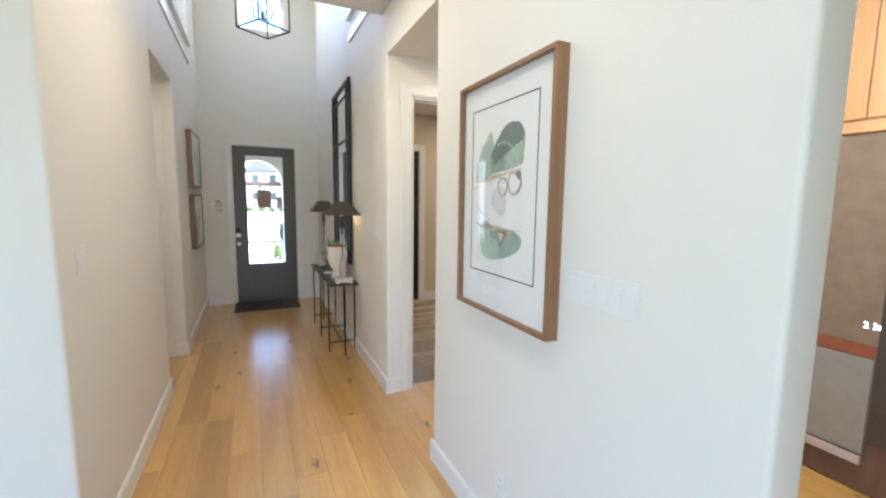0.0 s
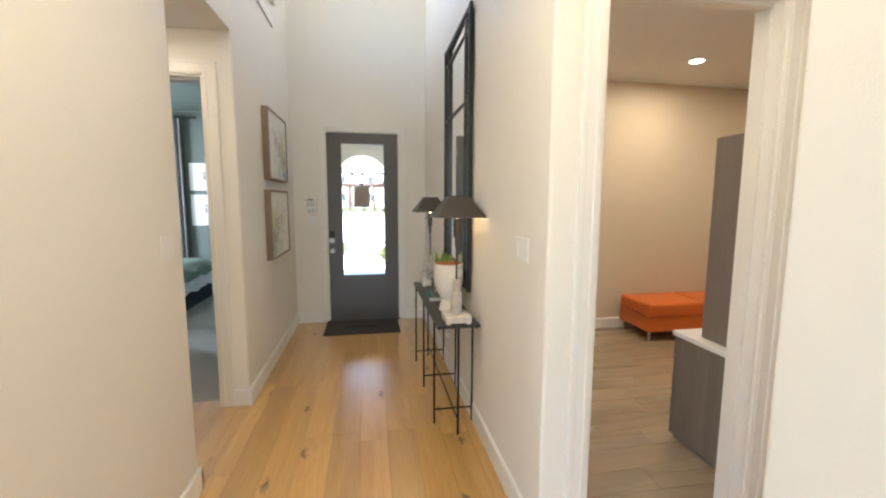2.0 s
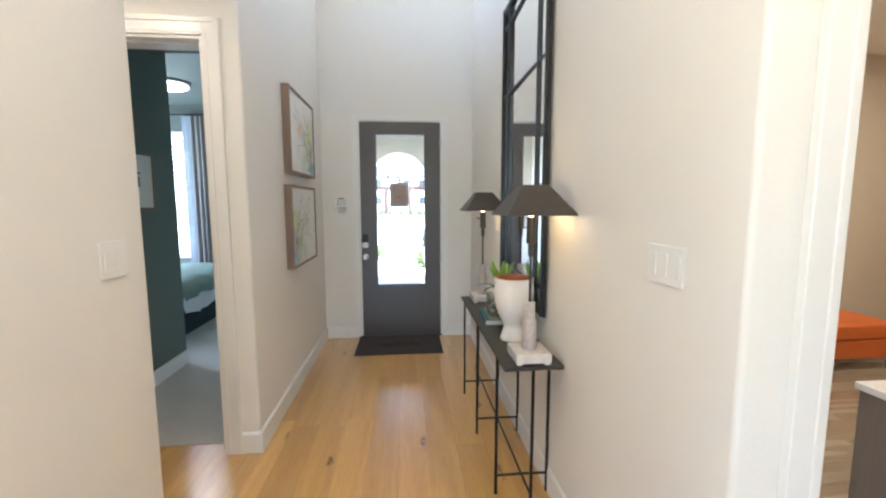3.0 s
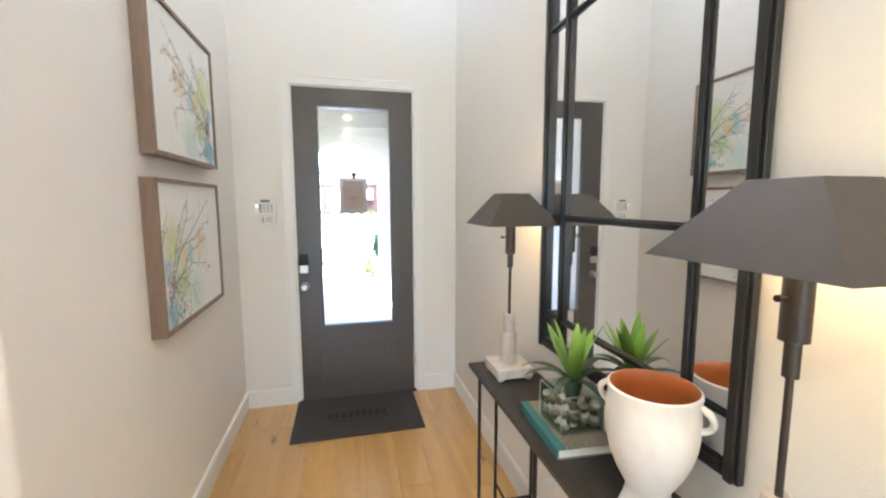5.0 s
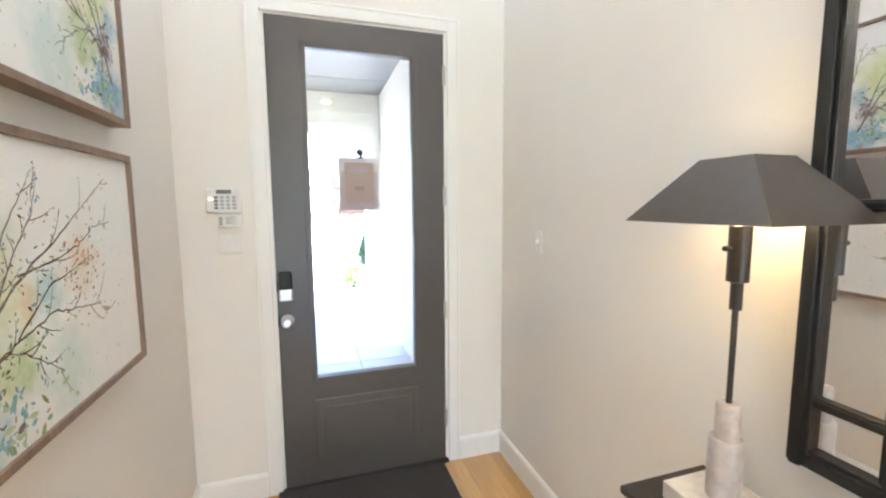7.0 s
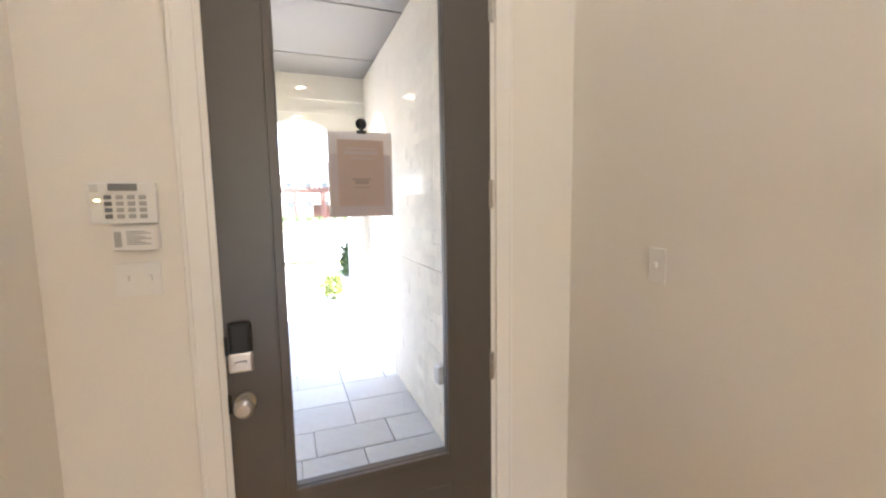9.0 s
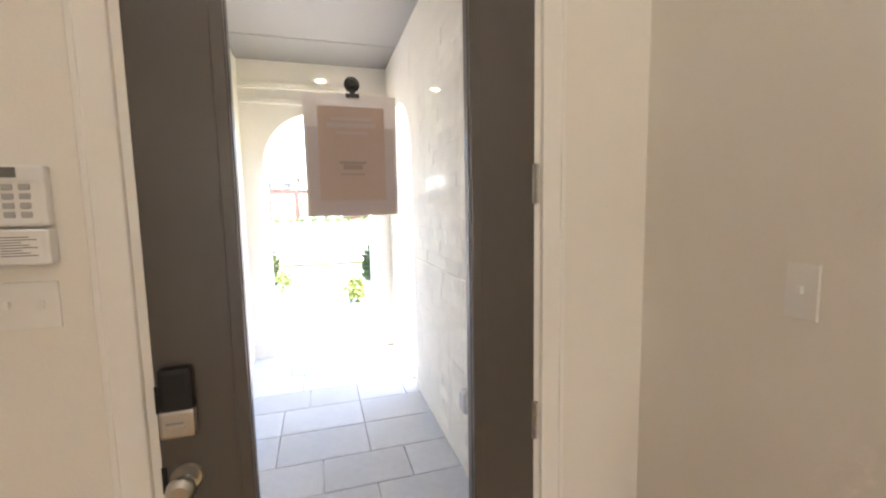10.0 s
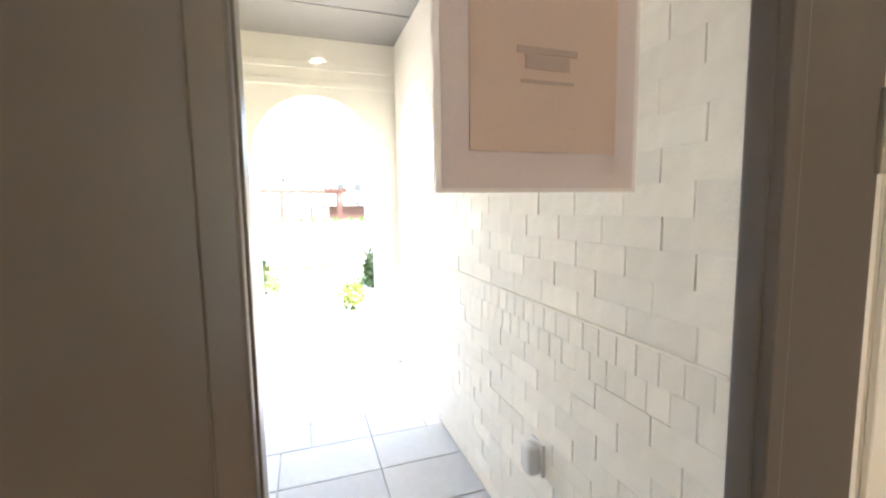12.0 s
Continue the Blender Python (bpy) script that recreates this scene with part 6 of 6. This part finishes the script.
for k in range(22):
    x = -4.0 + k * 8.0 / 21
    part("rafter", boxes((x - 0.04, x + 0.04, -2.1, 2.1, 2.72, 2.90)), REDWOOD, perg)


def far_house(x, y, w, d, wall, roof, label, seed):
    """A two-storey house with a gable roof, doors and framed windows."""
    rnd = random.Random(seed)
    ob = thing("house", x, y, 0.5, label, "house", "houses across the street")
    part("wall", boxes((-w / 2, w / 2, 0, d, 0, wall)), FARWALL, ob)
    bm = bmesh.new()
    o = 0.5
    a = [bm.verts.new(p) for p in ((-w / 2 - o, -o, wall), (w / 2 + o, -o, wall), (w / 2 + o, d + o, wall), (-w / 2 - o, d + o, wall))]
    r = [bm.verts.new((-w / 2 + w * 0.2, d / 2, wall + roof)), bm.verts.new((w / 2 - w * 0.2, d / 2, wall + roof))]
    for f in ((a[0], a[1], r[1], r[0]), (a[2], a[3], r[0], r[1]), (a[1], a[2], r[1]), (a[3], a[0], r[0]), (a[3], a[2], a[1], a[0])):
        bm.faces.new(f)
    part("roof", bm, FARROOF, ob)
    bm = bmesh.new()
    gx = w * 0.22
    g = [bm.verts.new(p) for p in ((gx - 1.8, -o - 0.3, wall - 0.1), (gx + 1.8, -o - 0.3, wall - 0.1), (gx, -o - 0.3, wall + 1.7), (gx - 1.8, d / 2, wall - 0.1), (gx + 1.8, d / 2, wall - 0.1), (gx, d / 2, wall + 1.7))]
    for f in ((0, 1, 2), (3, 5, 4), (0, 2, 5, 3), (1, 4, 5, 2), (0, 3, 4, 1)):
        bm.faces.new([g[i] for i in f])
    part("gable", bm, FARWALL, ob)
    n = int(w / 2.6)
    for st in range(2 if wall > 4.5 else 1):
        for k in range(n):
            cx = -w / 2 + w * (k + 0.5) / n
            wd = part("window", ring(bmesh.new(), cx - 0.6, cx + 0.6, 0.9 + st * 2.8, 2.3 + st * 2.8, 0.09, -0.06, 0.03), TRIM, ob)
            part("pane", boxes((cx - 0.52, cx + 0.52, -0.02, 0.0, 0.98 + st * 2.8, 2.22 + st * 2.8)), FARGLASS, wd)
    return ob


far_house(-9.5, 72, 13, 9, 5.6, 2.6, "cream two-storey house with a grey hipped roof", 1)
far_house(5.5, 74, 13, 9, 5.6, 3.0, "cream two-storey house with a grey roof and gable", 2)
far_house(20.5, 72, 12, 9, 3.4, 2.4, "cream single-storey house with a grey roof", 3)
far_house(-25, 73, 14, 9, 3.4, 2.6, "cream single-storey house with a grey roof", 4)
gar = thing("low_shed", 4.2, 52.0, 0.5, "low red-brown timber shed beside the pergola", "shed")
part("wall", boxes((-1.8, 1.8, 0, 2.4, 0, 1.3)), REDWOOD, gar)
part("roof", boxes((-2.0, 2.0, -0.3, 2.6, 1.3, 1.45), bevel=0.02), FARROOF, gar)

# ---- porch pieces ----
box_ = thing("porch_outlet_cover", 0.72, 9.2, 0.33, "clear bubble outlet cover on the porch brick", "outlet cover")
part("back_plate", boxes((-0.014, 0.0, -0.05, 0.05, 0.0, 0.15), bevel=0.004), PLASTIC, box_)
part("bubble", box(bmesh.new(), -0.075, -0.012, -0.044, 0.044, 0.006, 0.142, 0.030, 6), material("milky_plastic", (0.74, 0.73, 0.70), 0.25, spread=0.06, scale=20), box_, smooth=True)
strings = bmesh.new()
for z0, z1, d in ((2.70, 2.76, 0.012), (2.86, 2.93, 0.018)):
    box(strings, -0.868, 0.718, 11.97 - d, 11.972, z0, z1, 0.003, 1)
structure(link("trim_porch_string", strings, MORTAR), "whitewashed string courses above the porch arch", "trim")
seams = bmesh.new()
for y in (8.9, 10.1, 11.3):
    box(seams, -0.868, 0.718, y - 0.02, y + 0.02, 3.142, 3.152, 0.002, 1)
structure(link("trim_porch_ceiling", seams, PORCHCEIL), "grey battens over the porch ceiling seams", "trim")


# ---- floor boards, pavers and bricks ----
MESHES = {}


def piece(name, key, dims, bevel, mat, parent, loc):
    """A board, slab or brick: its own object on a mesh that alike pieces share."""
    if key not in MESHES:
        bm = box(bmesh.new(), -dims[0] / 2, dims[0] / 2, -dims[1] / 2, dims[1] / 2, -dims[2], 0)
        es = [e for e in bm.edges if (name != "brick" or abs(e.verts[0].co.z - e.verts[1].co.z) > 1e-4) and all(abs(v.co[bevel[1]] - bevel[2] * (dims[bevel[1]] / 2 if bevel[1] < 2 else 0)) < 1e-6 for v in e.verts)]
        bmesh.ops.bevel(bm, geom=es, offset=bevel[0], segments=1, affect="EDGES")
        bmesh.ops.recalc_face_normals(bm, faces=bm.faces)
        me = bpy.data.meshes.new(name)
        bm.to_mesh(me)
        bm.free()
        me.materials.append(mat)
        MESHES[key] = me
    ob = new(name, MESHES[key])
    ob.parent = parent
    ob.location = loc
    return ob


floor = structure(link("floor", boxes((XL, XR, 1.1, 7.99, -0.0119, -0.0112)), SOIL), "natural oak plank floor", "floor")
rnd = random.Random(4)
PW = 0.187
for x0, x1, y0, y1 in ((XL, XR, 1.1, 7.99), (-2.2, XL, 4.77, 5.885), (XR, 2.3, 3.06, 4.145)):
    k = math.floor((x0 + 3) / PW)
    while -3 + k * PW < x1 - 0.004:
        a, b = max(x0, -3 + k * PW), min(x1, -3 + (k + 1) * PW)
        y = y0 - random.Random(k * 13).uniform(0, 1.4)
        while y < y1:
            L = random.Random(int(k * 131 + y * 17)).choice((0.9, 1.25, 1.6, 1.9))
            c, d = max(y, y0), min(y + L, y1)
            if b - a > 0.01 and d - c > 0.02:
                w, l = round(b - a - 0.0007, 4), round(d - c - 0.0008, 4)
                piece("plank", ("oak", w, l), (w, l, 0.011), (0.0007, 2, 0), OAK, floor, ((a + b) / 2, (c + d) / 2, 0.0))
            y += L
        k += 1
study_floor = structure(link("floor_study", boxes((1.0, 4.8, 4.15, 7.15, -0.0119, -0.004)), LAMINATE), "grey-brown laminate plank floor", "floor")
for r in range(15):
    y0 = 4.148 + r * 0.2
    x = 0.96 - (r * 0.47) % 1.2
    while x < 4.9:
        a, b = max(x, 0.98), min(x + 1.2, 5.2)
        if b - a > 0.03:
            w = round(b - a - 0.0016, 4)
            piece("plank", ("lam", w), (w, 0.1984, 0.011), (0.001, 2, 0), LAMINATE, study_floor, ((a + b) / 2, y0 + 0.1, 0.0))
        x += 1.2
porch_floor = structure(link("floor_porch", boxes((-0.87, 1.45, 8.26, 12.98, -0.166, -0.163)), CONCRETE), "blue-grey stone paver porch floor", "floor")
ys, y = [], 8.26
while y < 12.9:
    ys.append(y)
    y += (0.40, 0.35, 0.405)[len(ys) % 3]
ys.append(12.98)
for j in range(len(ys) - 1):
    x, rr = -0.87, random.Random(300 + j)
    lim = 0.72 if ys[j] < 10.65 else (1.45 if ys[j] < 12.0 else 0.9)
    while x < lim - 0.01:
        w = rr.choice((0.30, 0.42, 0.55, 0.62))
        b = min(x + w, lim)
        if lim - b < 0.1:
            b = lim
        ww, ll = round(b - x - 0.005, 4), round(ys[j + 1] - ys[j] - 0.005, 4)
        piece("paver", ("pav", ww, ll), (ww, ll, 0.025), (0.004, 2, 0), PAVER, porch_floor, ((x + b) / 2, (ys[j] + ys[j + 1]) / 2, -0.14 + rr.uniform(-0.0012, 0.0012)))
        x = b

brick_wall = structure(link("wall_porch_brick", boxes((0.7240, 0.7445, 8.36, 10.695, -0.16, 3.15)), MORTAR), "limewashed brick porch wall with a header band", "wall")
far_bricks = bmesh.new()
rnd = random.Random(8)


def lay_brick(y0, y1, z0, z1, short):
    w, h = round(y1 - y0, 4), round(z1 - z0, 4)
    x = 0.7205 + rnd.uniform(-0.0014, 0.0014)
    if y0 < 9.75 and z0 < 2.6:
        piece("brick", ("brick", w, h), (0.024, w, h), (0.0025, 0, -1), BRICKPAINT, brick_wall, (x + 0.012, (y0 + y1) / 2, z1))
    else:
        box(far_bricks, x, x + 0.024, y0, y1, z0, z1)


def course(z0, z1, length, shift, gap=0.005):
    y = 8.355 - shift
    while y < 10.695:
        a, b = max(y, 8.355), min(y + length - gap, 10.697)
        if b - a > 0.02:
            lay_brick(a, b, z0 + 0.0003, z1 - 0.0003, False)
        y += length


z, r = -0.15, 0
while z < 0.80:
    course(z, z + 0.0945, 0.248, 0.124 * (r % 2) + 0.011 * (r % 3))
    z, r = z + 0.0945, r + 1
course(z, z + 0.10, 0.086, 0.0)
course(z + 0.10, z + 0.20, 0.086, 0.043)
z += 0.20
bm = box(bmesh.new(), 0.712, 0.7285, 8.36, 10.697, z, z + 0.012, 0.003, 1)
part("string_course", bm, BRICKPAINT, brick_wall)
z += 0.012
while z < 3.10:
    course(z, z + 0.0945, 0.248, 0.124 * (r % 2) + 0.013 * (r % 3))
    z, r = z + 0.0945, r + 1
tagged(part("far_brick_courses", far_bricks, BRICKPAINT, brick_wall), kind="stuff")
pier = structure(link("wall_porch_pier", boxes((0.724, 1.196, 11.836, 11.8495, -0.16, 2.02)), MORTAR), "stone-faced jamb of the side arch", "wall")
rr = random.Random(12)
z = -0.14
while z < 1.95:
    h = rr.choice((0.10, 0.14, 0.18))
    x = 0.726
    while x < 1.19:
        w = min(rr.choice((0.18, 0.25, 0.34)), 1.194 - x)
        if 1.194 - x - w < 0.06:
            w = 1.194 - x
        piece("stone", ("stone", round(w, 3), h), (w - 0.006, 0.016, h - 0.006), (0.003, 1, -1), BRICKPAINT, pier, (x + w / 2, 11.826 + rr.uniform(0, 0.004), z + h))
        x += w
    z += h
